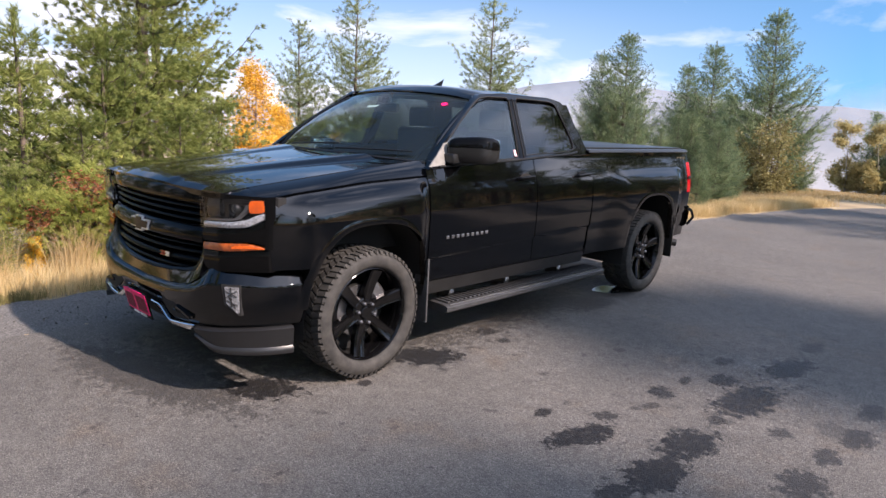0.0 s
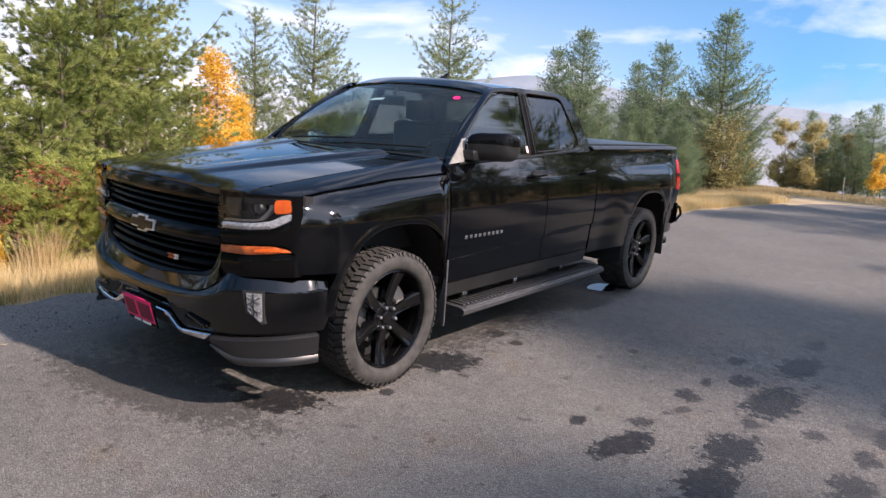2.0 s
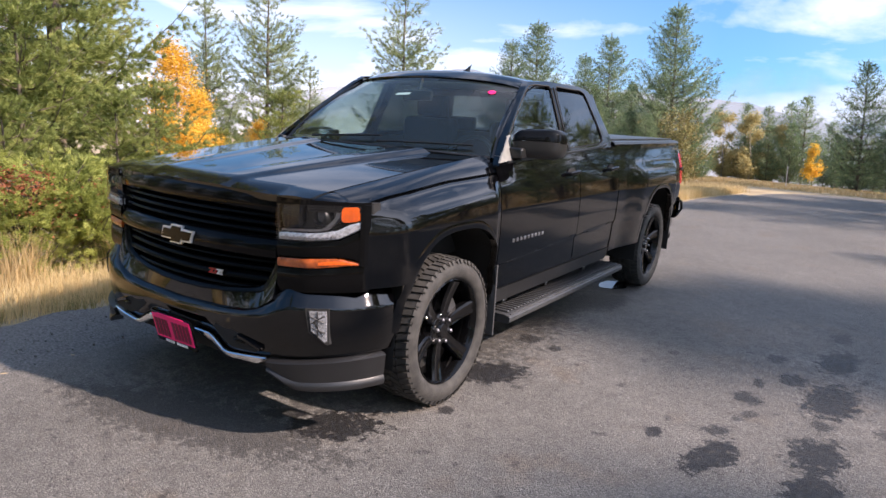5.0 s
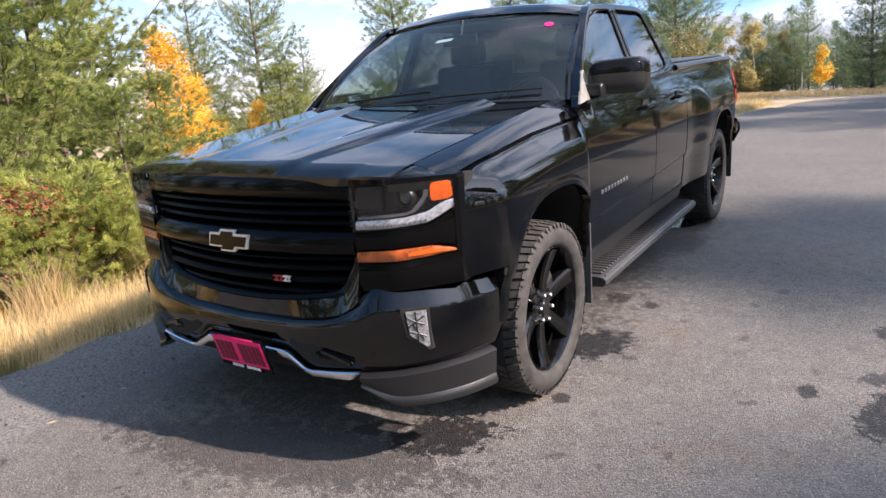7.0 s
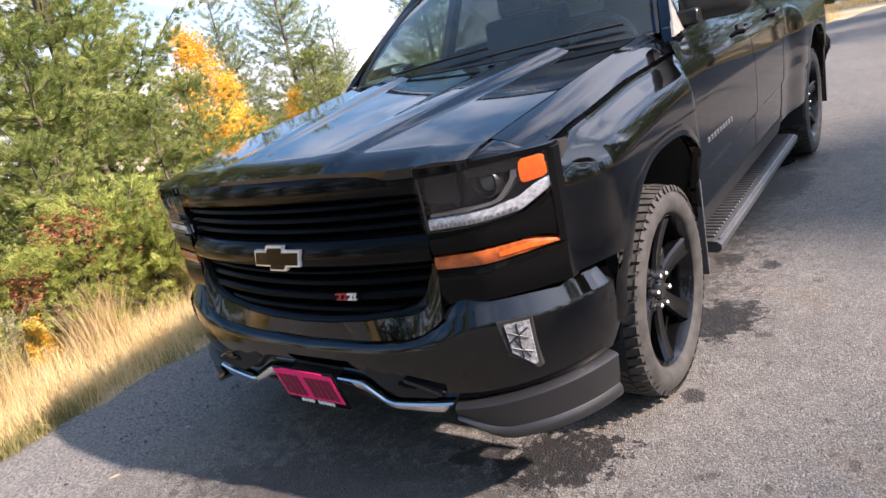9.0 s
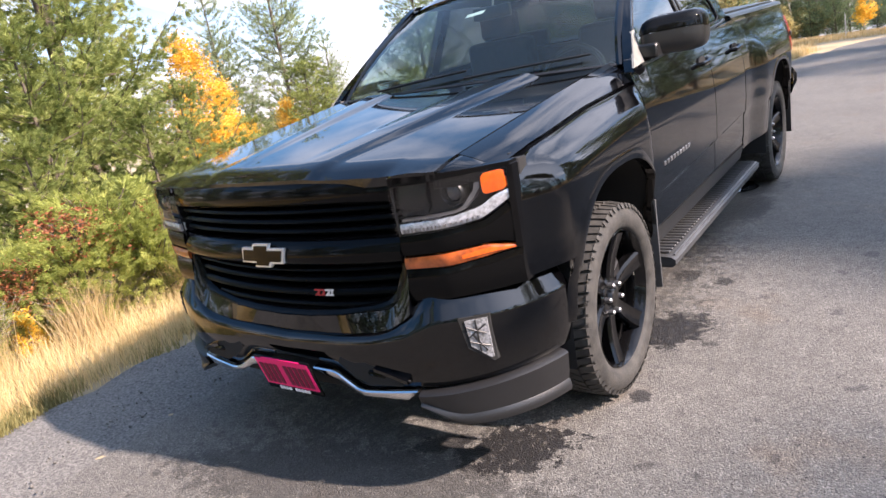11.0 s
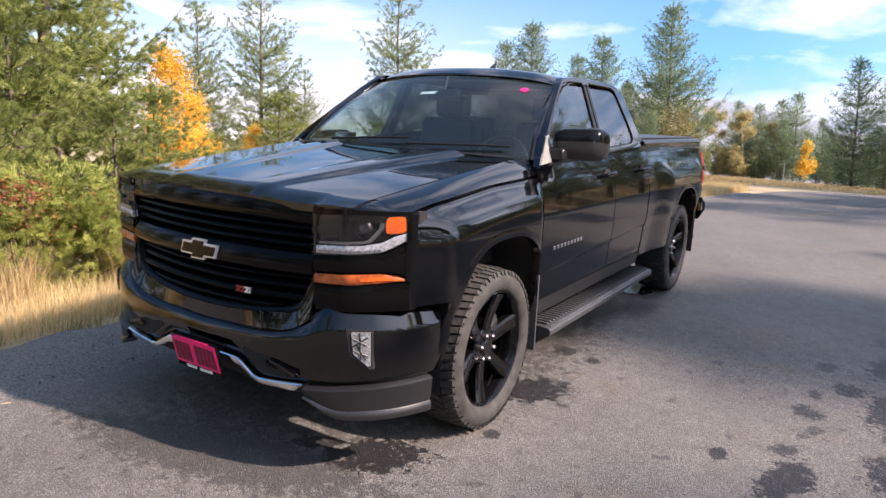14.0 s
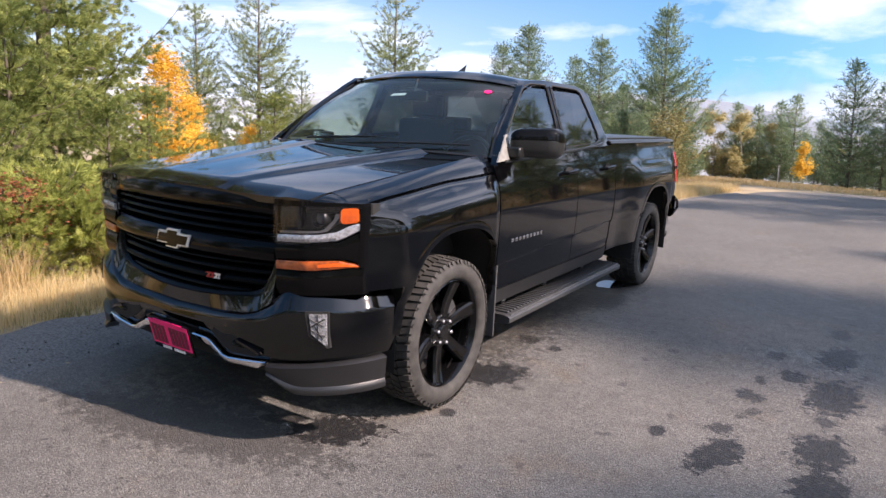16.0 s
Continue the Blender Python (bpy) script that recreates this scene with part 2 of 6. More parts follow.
DRYGRASS = leaf_mat("dry_grass", (0.4, 0.29, 0.135), (0.6, 0.46, 0.23), (0.74, 0.61, 0.37), 0.4)


# ---- mesh helpers ----
def link(name, me, material, parent=None, label=""):
    me.materials.append(material)
    ob = new(name, me)
    ob.parent = parent
    if label:
        tagged(ob, label)
    return ob


def smooth(me, angle=35):
    me.polygons.foreach_set("use_smooth", [True] * len(me.polygons))
    me.set_sharp_from_angle(angle=radians(angle))
    return me


def part(name, bm, material, parent=None, label="", angle=35):
    bmesh.ops.remove_doubles(bm, verts=bm.verts, dist=1e-5)
    bmesh.ops.recalc_face_normals(bm, faces=bm.faces)
    me = bpy.data.meshes.new(name)
    bm.to_mesh(me)
    bm.free()
    return link(name, smooth(me, angle), material, parent, label)


def thing(name, label, category, group="", loc=(0, 0, 0)):
    ob = new(name)
    ob.location = loc
    return tagged(ob, label, category, group)


def grid(bm, rows, close=False):
    """Faces between rows of points."""
    vs = [[bm.verts.new(p) for p in r] for r in rows]
    out = []
    for a, b in zip(vs, vs[1:]):
        n = len(a)
        for k in range(n if close else n - 1):
            out.append(bm.faces.new((a[k], a[(k + 1) % n], b[(k + 1) % n], b[k])))
    return vs, out


def shell(bm, rows, way):
    """A curved panel with a turned-in rim: way is the vector of the rim's depth."""
    vs, fs = grid(bm, rows)
    rim = vs[0] + [r[-1] for r in vs[1:]] + vs[-1][-2::-1] + [r[0] for r in vs[-2:0:-1]]
    way = Vector(way)
    low = [bm.verts.new(v.co + way) for v in rim]
    n = len(rim)
    for k in range(n):
        bm.faces.new((rim[k], rim[(k + 1) % n], low[(k + 1) % n], low[k]))


def box(bm, x0, x1, y0, y1, z0, z1, bevel=0.0, seg=2, turn=None):
    r = bmesh.ops.create_cube(bm, size=1)
    vs = r["verts"]
    for v in vs:
        v.co = Vector(((x0 + x1) / 2 + v.co.x * (x1 - x0), (y0 + y1) / 2 + v.co.y * (y1 - y0), (z0 + z1) / 2 + v.co.z * (z1 - z0)))
    if turn is not None:
        bmesh.ops.transform(bm, matrix=turn, verts=vs)
    if bevel:
        es = list({e for v in vs for e in v.link_edges})
        bmesh.ops.bevel(bm, geom=es, offset=bevel, segments=seg, affect="EDGES", profile=0.6)


def tube(bm, pts, rad, n=8, caps=True):
    pts = [Vector(p) for p in pts]
    rad = rad if isinstance(rad, (list, tuple)) else [rad] * len(pts)
    rows = []
    side = None
    for k, p in enumerate(pts):
        d = (pts[min(k + 1, len(pts) - 1)] - pts[max(k - 1, 0)]).normalized()
        if side is None:
            side = d.orthogonal().normalized()
        side = (side - d * side.dot(d)).normalized()
        up = d.cross(side)
        rows.append([p + (side * math.cos(a) + up * math.sin(a)) * rad[k] for a in [2 * math.pi * i / n for i in range(n)]])
    vs, _ = grid(bm, rows, True)
    if caps:
        bm.faces.new(vs[0][::-1])
        bm.faces.new(vs[-1])


def slab(bm, outline, holes, place, way):
    """A flat plate from an outline with holes, both in 2D; place maps 2D to space; way is its thickness."""
    edges = []
    loops = []
    for ring in [outline] + holes:
        vs = [bm.verts.new(place(*p)) for p in ring]
        loops.append(vs)
        edges += [bm.edges.new((vs[k], vs[(k + 1) % len(vs)])) for k in range(len(vs))]
    r = bmesh.ops.triangle_fill(bm, use_beauty=True, edges=edges)
    fs = [f for f in r["geom"] if isinstance(f, bmesh.types.BMFace)]
    way = Vector(way)
    back = {}
    for vs in loops:
        for v in vs:
            back[v] = bm.verts.new(v.co + way)
        for k in range(len(vs)):
            a, b = vs[k], vs[(k + 1) % len(vs)]
            bm.faces.new((a, b, back[b], back[a]))
    for f in fs:
        bm.faces.new([back[v] for v in reversed(f.verts)])


def lerp(a, b, k):
    return a + (b - a) * k


def sstep(a, b, x):
    k = min(1, max(0, (x - a) / (b - a)))
    return k * k * (3 - 2 * k)


def raw(name, verts, faces_flat, loop, material, parent=None, label=""):
    """A mesh straight from numpy arrays: verts (n,3), faces as (m, loop)."""
    me = bpy.data.meshes.new(name)
    verts = np.asarray(verts, dtype=np.float32)
    faces_flat = np.asarray(faces_flat, dtype=np.int32)
    m = len(faces_flat)
    me.vertices.add(len(verts))
    me.vertices.foreach_set("co", verts.ravel())
    me.loops.add(m * loop)
    me.loops.foreach_set("vertex_index", faces_flat.ravel())
    me.polygons.add(m)
    me.polygons.foreach_set("loop_start", np.arange(0, m * loop, loop, dtype=np.int32))
    me.update()
    return link(name, me, material, parent, label)


# ---- ground and road ----
LEFT_EDGE = ((-40, -1.2), (-6, -1.1), (0, -1.08), (5, -1.02), (9.4, -0.75), (11.5, -0.55), (13, -0.3), (14.5, 0.0), (16, 0.35))


def road_left(y):
    return float(np.interp(y, [p[0] for p in LEFT_EDGE], [p[1] for p in LEFT_EDGE]))


def height(x, y):
    """The land falls gently away to the west and north of the road and climbs as a bank to the east."""
    d = max(0.0, road_left(y) - 0.9 - x, y - 18.1)
    w, n = max(0.0, road_left(y) - 0.9 - x), max(0.0, y - 18.1) * (1 - sstep(7.0, 13.0, x))
    z = -0.02 - max(0.108 * min(w, 8) + 0.057 * max(0.0, w - 8), 0.062 * min(n, 25) + 0.07 * max(0.0, n - 25))
    z += 0.05 * noise.noise((x * 0.25, y * 0.25, 3)) * min(1, d / 2)
    e = max(0.0, x - 9.0)
    return z + 0.02 * min(e, 20) + 0.1 * min(e, 22) * sstep(12, 22, y)


def axis(lo, hi, fine0, fine1, step):
    a = list(np.arange(fine0, fine1, step))
    k, s = fine1, step
    while k < hi:
        a.append(k)
        s *= 1.35
        k += s
    a.append(hi)
    k, s = fine0, step
    while k > lo:
        s *= 1.35
        k -= s
        a.insert(0, max(k, lo))
    return a


bm = bmesh.new()
xs, ys = axis(-2500, 2500, -14, 14, 0.7), axis(-2500, 2500, -10, 34, 0.7)
grid(bm, [[(x, y, min(height(x, y), -0.02) if x < 9 else height(x, y)) for x in xs] for y in ys])
SOIL = mat("dry_soil", (0.24, 0.185, 0.11), 0.9, second=(0.38, 0.30, 0.18), scale=1.2, bump=0.8, bscale=18)
ground = part("ground", bm, SOIL, angle=180)
tagged(ground, "dry golden grass ground falling away from the road", "ground", kind="structure")

# asphalt with its damp stains; the last two also paint the truck's shade
# each: place, half length along and across, turn in degrees, darkness
STAINS_AND_SHADE = ((2.33, 0.33, 0.085, 0.20, -14, 1.0), (2.30, 0.66, 0.05, 0.07, -20, 0.8), (2.34, 1.25, 0.065, 0.085, 10, 0.9), (2.39, 1.01, 0.035, 0.055, 0, 0.7), (2.77, 1.55, 0.125, 0.30, -5, 1.0),
          (2.76, 2.40, 0.095, 0.26, -8, 0.95), (2.53, 1.78, 0.075, 0.11, 20, 0.9), (2.76, 0.69, 0.11, 0.20, -8, 1.0), (2.79, 0.26, 0.10, 0.20, -6, 1.0), (2.74, -0.05, 0.06, 0.08, 0, 0.9),
          (2.02, 0.42, 0.04, 0.05, 0, 0.95), (1.77, 1.78, 0.035, 0.04, 0, 0.7), (0.86, 1.33, 0.07, 0.08, 0, 0.85), (1.09, 1.25, 0.045, 0.05, 0, 0.85), (0.70, 1.64, 0.08, 0.09, 0, 0.8),
          (2.36, 1.57, 0.035, 0.06, 0, 0.8), (2.38, 2.17, 0.05, 0.09, 0, 0.75), (3.06, 1.22, 0.05, 0.07, 0, 0.75), (3.39, 1.49, 0.07, 0.14, 0, 0.8), (3.33, 1.10, 0.06, 0.1, 0, 0.8),
          (3.32, 0.70, 0.09, 0.14, 0, 0.8), (3.36, 1.99, 0.06, 0.14, 0, 0.75), (2.74, 3.05, 0.06, 0.14, 0, 0.7), (3.27, 1.52, 0.10, 0.10, 0, 0.4), (2.75, 1.11, 0.05, 0.06, 0, 0.8),
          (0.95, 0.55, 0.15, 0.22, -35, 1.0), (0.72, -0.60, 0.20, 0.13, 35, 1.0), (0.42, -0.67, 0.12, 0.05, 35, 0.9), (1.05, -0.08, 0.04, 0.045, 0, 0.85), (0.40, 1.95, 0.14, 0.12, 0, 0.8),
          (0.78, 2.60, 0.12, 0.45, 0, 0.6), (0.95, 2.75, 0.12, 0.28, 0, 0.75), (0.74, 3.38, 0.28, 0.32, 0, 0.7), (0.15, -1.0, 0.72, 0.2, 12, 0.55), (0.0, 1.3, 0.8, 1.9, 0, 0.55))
ROAD = bpy.data.materials.new("worn_asphalt")
ROAD.use_nodes = True
rt = ROAD.node_tree
rp = rt.nodes["Principled BSDF"]


def rn(kind, **vals):
    n = rt.nodes.new(kind)
    for k, v in vals.items():
        n.inputs[k].default_value = v
    return n


def rmath(op, a, b=None, c=None, clamp=False):
    n = rt.nodes.new("ShaderNodeMath")
    n.operation, n.use_clamp = op, clamp
    for k, v in enumerate((a, b, c)):
        if v is None:
            continue
        if isinstance(v, (int, float)):
            n.inputs[k].default_value = v
        else:
            rt.links.new(v, n.inputs[k])
    return n.outputs[0]


rco = rn("ShaderNodeTexCoord")
rbig = rn("ShaderNodeTexNoise", Scale=0.7, Detail=6.0, Roughness=0.6)
rmid = rn("ShaderNodeTexNoise", Scale=9.0, Detail=6.0, Roughness=0.65)
rgrit = rn("ShaderNodeTexNoise", Scale=130.0, Detail=5.0, Roughness=0.7)
for n in (rbig, rmid, rgrit):
    rt.links.new(rco.outputs["Object"], n.inputs["Vector"])
rag = rn("ShaderNodeTexNoise", Scale=15.0, Detail=8.0, Roughness=0.74)
rt.links.new(rco.outputs["Object"], rag.inputs["Vector"])
ragged = rmath("MULTIPLY_ADD", rag.outputs[0], 4.2, -2.22)
# mask of damp and crumbs, with the truck's painted shade
wet_and_shade = None
for sx, sy, ra, rb, turn_, amount in STAINS_AND_SHADE:
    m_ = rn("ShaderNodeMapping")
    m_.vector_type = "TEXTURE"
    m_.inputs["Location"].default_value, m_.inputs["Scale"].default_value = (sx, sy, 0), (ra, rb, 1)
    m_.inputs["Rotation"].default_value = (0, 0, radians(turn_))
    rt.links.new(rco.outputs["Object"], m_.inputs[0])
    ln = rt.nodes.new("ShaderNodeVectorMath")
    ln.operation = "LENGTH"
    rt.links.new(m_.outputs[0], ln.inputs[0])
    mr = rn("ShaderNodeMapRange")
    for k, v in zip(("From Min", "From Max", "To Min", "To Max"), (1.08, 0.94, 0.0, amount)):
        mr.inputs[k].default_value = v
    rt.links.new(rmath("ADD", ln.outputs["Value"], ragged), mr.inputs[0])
    wet_and_shade = mr.outputs[0] if wet_and_shade is None else rmath("MAXIMUM", wet_and_shade, mr.outputs[0])
# small scattered damp flecks
fleck = rn("ShaderNodeTexNoise", Scale=7.0, Detail=5.0, Roughness=0.6)
rt.links.new(rco.outputs["Object"], fleck.inputs["Vector"])
fm = rn("ShaderNodeMapRange")
for k, v in zip(("From Min", "From Max", "To Min", "To Max"), (0.63, 0.68, 0.0, 0.65)):
    fm.inputs[k].default_value = v
rt.links.new(fleck.outputs[0], fm.inputs[0])
wet_and_shade = rmath("MAXIMUM", wet_and_shade, fm.outputs[0])
gap = rn("ShaderNodeTexNoise", Scale=26.0, Detail=6.0, Roughness=0.7)
rt.links.new(rco.outputs["Object"], gap.inputs["Vector"])
gm = rn("ShaderNodeMapRange")
for k, v in zip(("From Min", "From Max", "To Min", "To Max"), (0.36, 0.44, 0.5, 1.0)):
    gm.inputs[k].default_value = v
rt.links.new(gap.outputs[0], gm.inputs[0])
wet_and_shade = rmath("MULTIPLY", wet_and_shade, gm.outputs[0])
# dark crumbs
crumb = rn("ShaderNodeTexNoise", Scale=34.0, Detail=3.0, Roughness=0.5)
rt.links.new(rco.outputs["Object"], crumb.inputs["Vector"])
cm = rn("ShaderNodeMapRange")
for k, v in zip(("From Min", "From Max", "To Min", "To Max"), (0.655, 0.70, 0.0, 0.85)):
    cm.inputs[k].default_value = v
rt.links.new(crumb.outputs[0], cm.inputs[0])
wet_and_shade = rmath("MAXIMUM", wet_and_shade, cm.outputs[0])
tone = rmath("MULTIPLY_ADD", rbig.outputs[0], 0.5, 0.25)
tone = rmath("MULTIPLY_ADD", rmid.outputs[0], 0.55, tone)
tone = rmath("ADD", tone, -0.075)
ramp = rt.nodes.new("ShaderNodeValToRGB")
ramp.color_ramp.elements[0].position, ramp.color_ramp.elements[1].position = 0.45, 0.95
ramp.color_ramp.elements[0].color, ramp.color_ramp.elements[1].color = (0.086, 0.0835, 0.079, 1), (0.171, 0.165, 0.156, 1)
rt.links.new(tone, ramp.inputs[0])
gr = rt.nodes.new("ShaderNodeValToRGB")
gr.color_ramp.elements[0].position, gr.color_ramp.elements[1].position = 0.33, 0.7
gr.color_ramp.elements[0].color, gr.color_ramp.elements[1].color = (0.54, 0.54, 0.54, 1), (1.44, 1.42, 1.39, 1)
rt.links.new(rgrit.outputs[0], gr.inputs[0])
chip = rn("ShaderNodeTexVoronoi", Scale=150.0)
rt.links.new(rco.outputs["Object"], chip.inputs["Vector"])
chipv = rn("ShaderNodeSeparateColor")
rt.links.new(chip.outputs["Color"], chipv.inputs[0])
chipt = rmath("MULTIPLY_ADD", rmath("POWER", chipv.outputs[0], 2.0), 0.7, 0.77)
pit = rn("ShaderNodeTexNoise", Scale=22.0, Detail=5.0, Roughness=0.62)
rt.links.new(rco.outputs["Object"], pit.inputs["Vector"])
pitm = rn("ShaderNodeMapRange")
for k, v in zip(("From Min", "From Max", "To Min", "To Max"), (0.30, 0.42, 0.72, 1.0)):
    pitm.inputs[k].default_value = v
rt.links.new(pit.outputs[0], pitm.inputs[0])
chipt = rmath("MULTIPLY", chipt, pitm.outputs[0])
rust_ = rn("ShaderNodeTexNoise", Scale=1.7, Detail=4.0, Roughness=0.6)
rt.links.new(rco.outputs["Object"], rust_.inputs["Vector"])
rustm = rn("ShaderNodeMapRange")
for k, v in zip(("From Min", "From Max", "To Min", "To Max"), (0.56, 0.70, 0.0, 0.55)):
    rustm.inputs[k].default_value = v
rt.links.new(rust_.outputs[0], rustm.inputs[0])
warm = rt.nodes.new("ShaderNodeMix")
warm.data_type, warm.blend_type = "RGBA", "MULTIPLY"
warm.inputs[7].default_value = (1.12, 0.95, 0.80, 1)
rt.links.new(rustm.outputs[0], warm.inputs[0])
rt.links.new(ramp.outputs[0], warm.inputs[6])
mul = rt.nodes.new("ShaderNodeMix")
mul.data_type, mul.blend_type = "RGBA", "MULTIPLY"
mul.inputs[0].default_value = 1.0
rt.links.new(warm.outputs[2], mul.inputs[6])
grv = rt.nodes.new("ShaderNodeVectorMath")
grv.operation = "SCALE"
rt.links.new(gr.outputs[0], grv.inputs[0])
rt.links.new(chipt, grv.inputs["Scale"])
rt.links.new(grv.outputs[0], mul.inputs[7])
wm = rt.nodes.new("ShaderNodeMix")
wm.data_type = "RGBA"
rt.links.new(wet_and_shade, wm.inputs[0])
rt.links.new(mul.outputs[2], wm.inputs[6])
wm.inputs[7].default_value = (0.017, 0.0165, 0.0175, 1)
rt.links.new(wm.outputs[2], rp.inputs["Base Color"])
rt.links.new(rmath("MULTIPLY_ADD", wet_and_shade, -0.3, 0.78), rp.inputs["Roughness"])
rb_ = rn("ShaderNodeBump", Strength=0.8, Distance=0.005)
rt.links.new(rmath("ADD", rmath("MULTIPLY", chip.outputs[0], -1.1), rmath("MULTIPLY_ADD", pitm.outputs[0], 1.4, rgrit.outputs[0])), rb_.inputs["Height"])
rt.links.new(rb_.outputs[0], rp.inputs["Normal"])
rp.inputs["Specular IOR Level"].default_value = 0.28

bm = bmesh.new()
rows = []
for y in list(np.arange(-40, -7, 0.5)) + list(np.arange(-7, 9, 0.08)) + list(np.arange(9, 16.01, 0.25)) + [16.25, 16.5, 16.75, 17.0, 17.2, 17.4, 17.55, 17.7, 17.8, 17.9, 18.0]:
    if y <= 16:
        x0 = road_left(y)
    else:
        x0 = float(np.interp(y, (16, 16.5, 17, 17.4, 17.7, 17.9, 18.0), (0.35, 0.6, 1.0, 1.5, 2.3, 4.0, 9.0)))
    x0 += 0.06 * noise.noise((0, y * 1.7, 0)) + 0.05 * noise.noise((3, y * 6, 0)) + 0.03 * noise.noise((6, y * 17, 0))
    rows.append([(lerp(x0, max(9.5, x0 + 0.2), k / 12), y, 0.0) for k in range(13)])
shell(bm, rows, (0, 0, -0.06))
tagged(part("road", bm, ROAD, angle=30), "worn grey asphalt road with damp stains and shade painted under the truck", "road", kind="structure")

GRAVEL = mat("gravel", (0.07, 0.068, 0.066), 0.9, second=(0.19, 0.183, 0.172), scale=70, bump=0.7, bscale=120)
bm = bmesh.new()
rows = []
for y in np.arange(-30, 15.1, 0.1):
    x1 = road_left(y) + 0.06
    x0 = x1 - lerp(1.0, 0.35, sstep(1.5, 9, y)) - 0.12 * noise.noise((5, y * 1.3, 0))
    x1 += 0.22
    rows.append([(lerp(x0, x1, k / 14), y, -0.01 + 0.022 * noise.noise((lerp(x0, x1, k / 14) * 7, y * 5, 1)) - (0.03 if k == 0 else 0) + 0.010 * (1 - sstep(7, 10, k)) * (1 if k else 0) - 0.012 * sstep(9, 14, k)) for k in range(15)])
grid(bm, rows)
tagged(part("gravel_shoulder", bm, GRAVEL, angle=180), "narrow grey gravel shoulder along the road", "gravel", kind="structure")

# loose stones and crumbs along the asphalt's edge
rng = np.random.default_rng(12)
base = bmesh.new()
bmesh.ops.create_icosphere(base, subdivisions=1, radius=1.0)
sv = np.array([v.co for v in base.verts])
sf = np.array([[v.index for v in f.verts] for f in base.faces])
base.free()
count = 4200
cy = rng.uniform(-7, 10, count)
cx = np.array([road_left(v) for v in cy]) + rng.normal(-0.28, 0.26, count)
size = (0.0025 + 0.0065 * rng.uniform(0, 1, (count, 1, 1)) ** 3) * rng.uniform(0.6, 1.3, (count, 1, 3))
pts = sv[None] * size * rng.uniform(0.75, 1.2, (count, len(sv), 1))
pts += np.stack([cx, cy, np.full(count, 0.001)], axis=1)[:, None]
faces_ = (sf[None] + (np.arange(count) * len(sv))[:, None, None]).reshape(-1, 3)
STONE = leaf_mat("loose_stone", (0.07, 0.068, 0.066), (0.13, 0.125, 0.118), (0.22, 0.21, 0.195), 0.0)
tagged(raw("loose_gravel", pts.reshape(-1, 3), faces_, 3, STONE), "loose grey gravel stones along the asphalt edge", "gravel", kind="stuff")


# ---- the pickup truck: front axle at y = 0, driver's side at +x ----
truck = thing("pickup_truck", "glossy black crew pickup truck with black wheels parked on asphalt", "pickup truck")
WB = 3.645
PROFILE_Z = (0.40, 0.50, 0.55, 0.69, 0.705, 0.85, 1.02, 1.14, 1.20, 1.25, 1.35)
PROFILE_X = (0.93, 0.955, 0.968, 0.974, 0.989, 0.996, 0.996, 0.984, 0.969, 0.954, 0.922)


def shoulder(y):
    """Height of the crease over the front flare."""
    return float(np.interp(y, (-0.75, -0.5, 0.0, 0.45), (1.12, 1.155, 1.20, 1.225)))


def flank(y, z):
    climb = 0.033 * min(1.95, max(0.0, y - 0.55)) * (1 - sstep(0.8, 1.0, z)) * sstep(0.5, 0.6, z)
    x = float(np.interp(z - climb, PROFILE_Z, PROFILE_X))
    if y < 0.6:
        f = sstep(-0.74, -0.46, y) * (1 - sstep(0.36, 0.475, y))
        q = min(1.0, max(0.0, (z - shoulder(y) + 0.12) / 0.115))
        x += 0.044 * f - (0.044 * f + 0.032 * sstep(-0.72, -0.42, y) * (1 - sstep(-0.1, 0.53, y))) * q * q - 0.012 * (1 - f) * (1 if y < 0 else 0)
        x -= 0.07 * sstep(-0.35, -0.95, y) ** 1.0
        x -= 0.012 * sstep(shoulder(y) - 0.05, shoulder(y) + 0.02, z)
    if y > 2.6:
        f = sstep(2.66, 3.12, y) * (1 - sstep(4.12, 4.34, y))
        q = min(1.0, max(0.0, (z - 1.06) / 0.18))
        x += 0.044 * f * (1 - q * q)
        x -= 0.03 * sstep(4.35, 4.7, y)
    return x


def arch(y, yc, hw=0.485, zc=0.38, top=0.6, p=2.7):
    k = abs((y - yc) / hw)
    return zc + top * (1 - k ** p) ** (1 / p) if k < 1 else -9


def cols(lo, hi, n, extra=()):
    return sorted(set([round(float(v), 4) for v in np.linspace(lo, hi, n)] + list(extra)))


def side_rows(s, ys_, zb, zt, n, skew=0.0):
    return [[(s * flank(y, z), y + skew * (z - 0.9), z) for z in [lerp(zb(y), zt(y), (k / n)) for k in range(n + 1)]] for y in ys_]


arch_y = [c + d for c in (0.0,) for d in (-0.484, -0.48, -0.47, -0.46, -0.44, -0.42, 0.42, 0.44, 0.455, 0.465)]


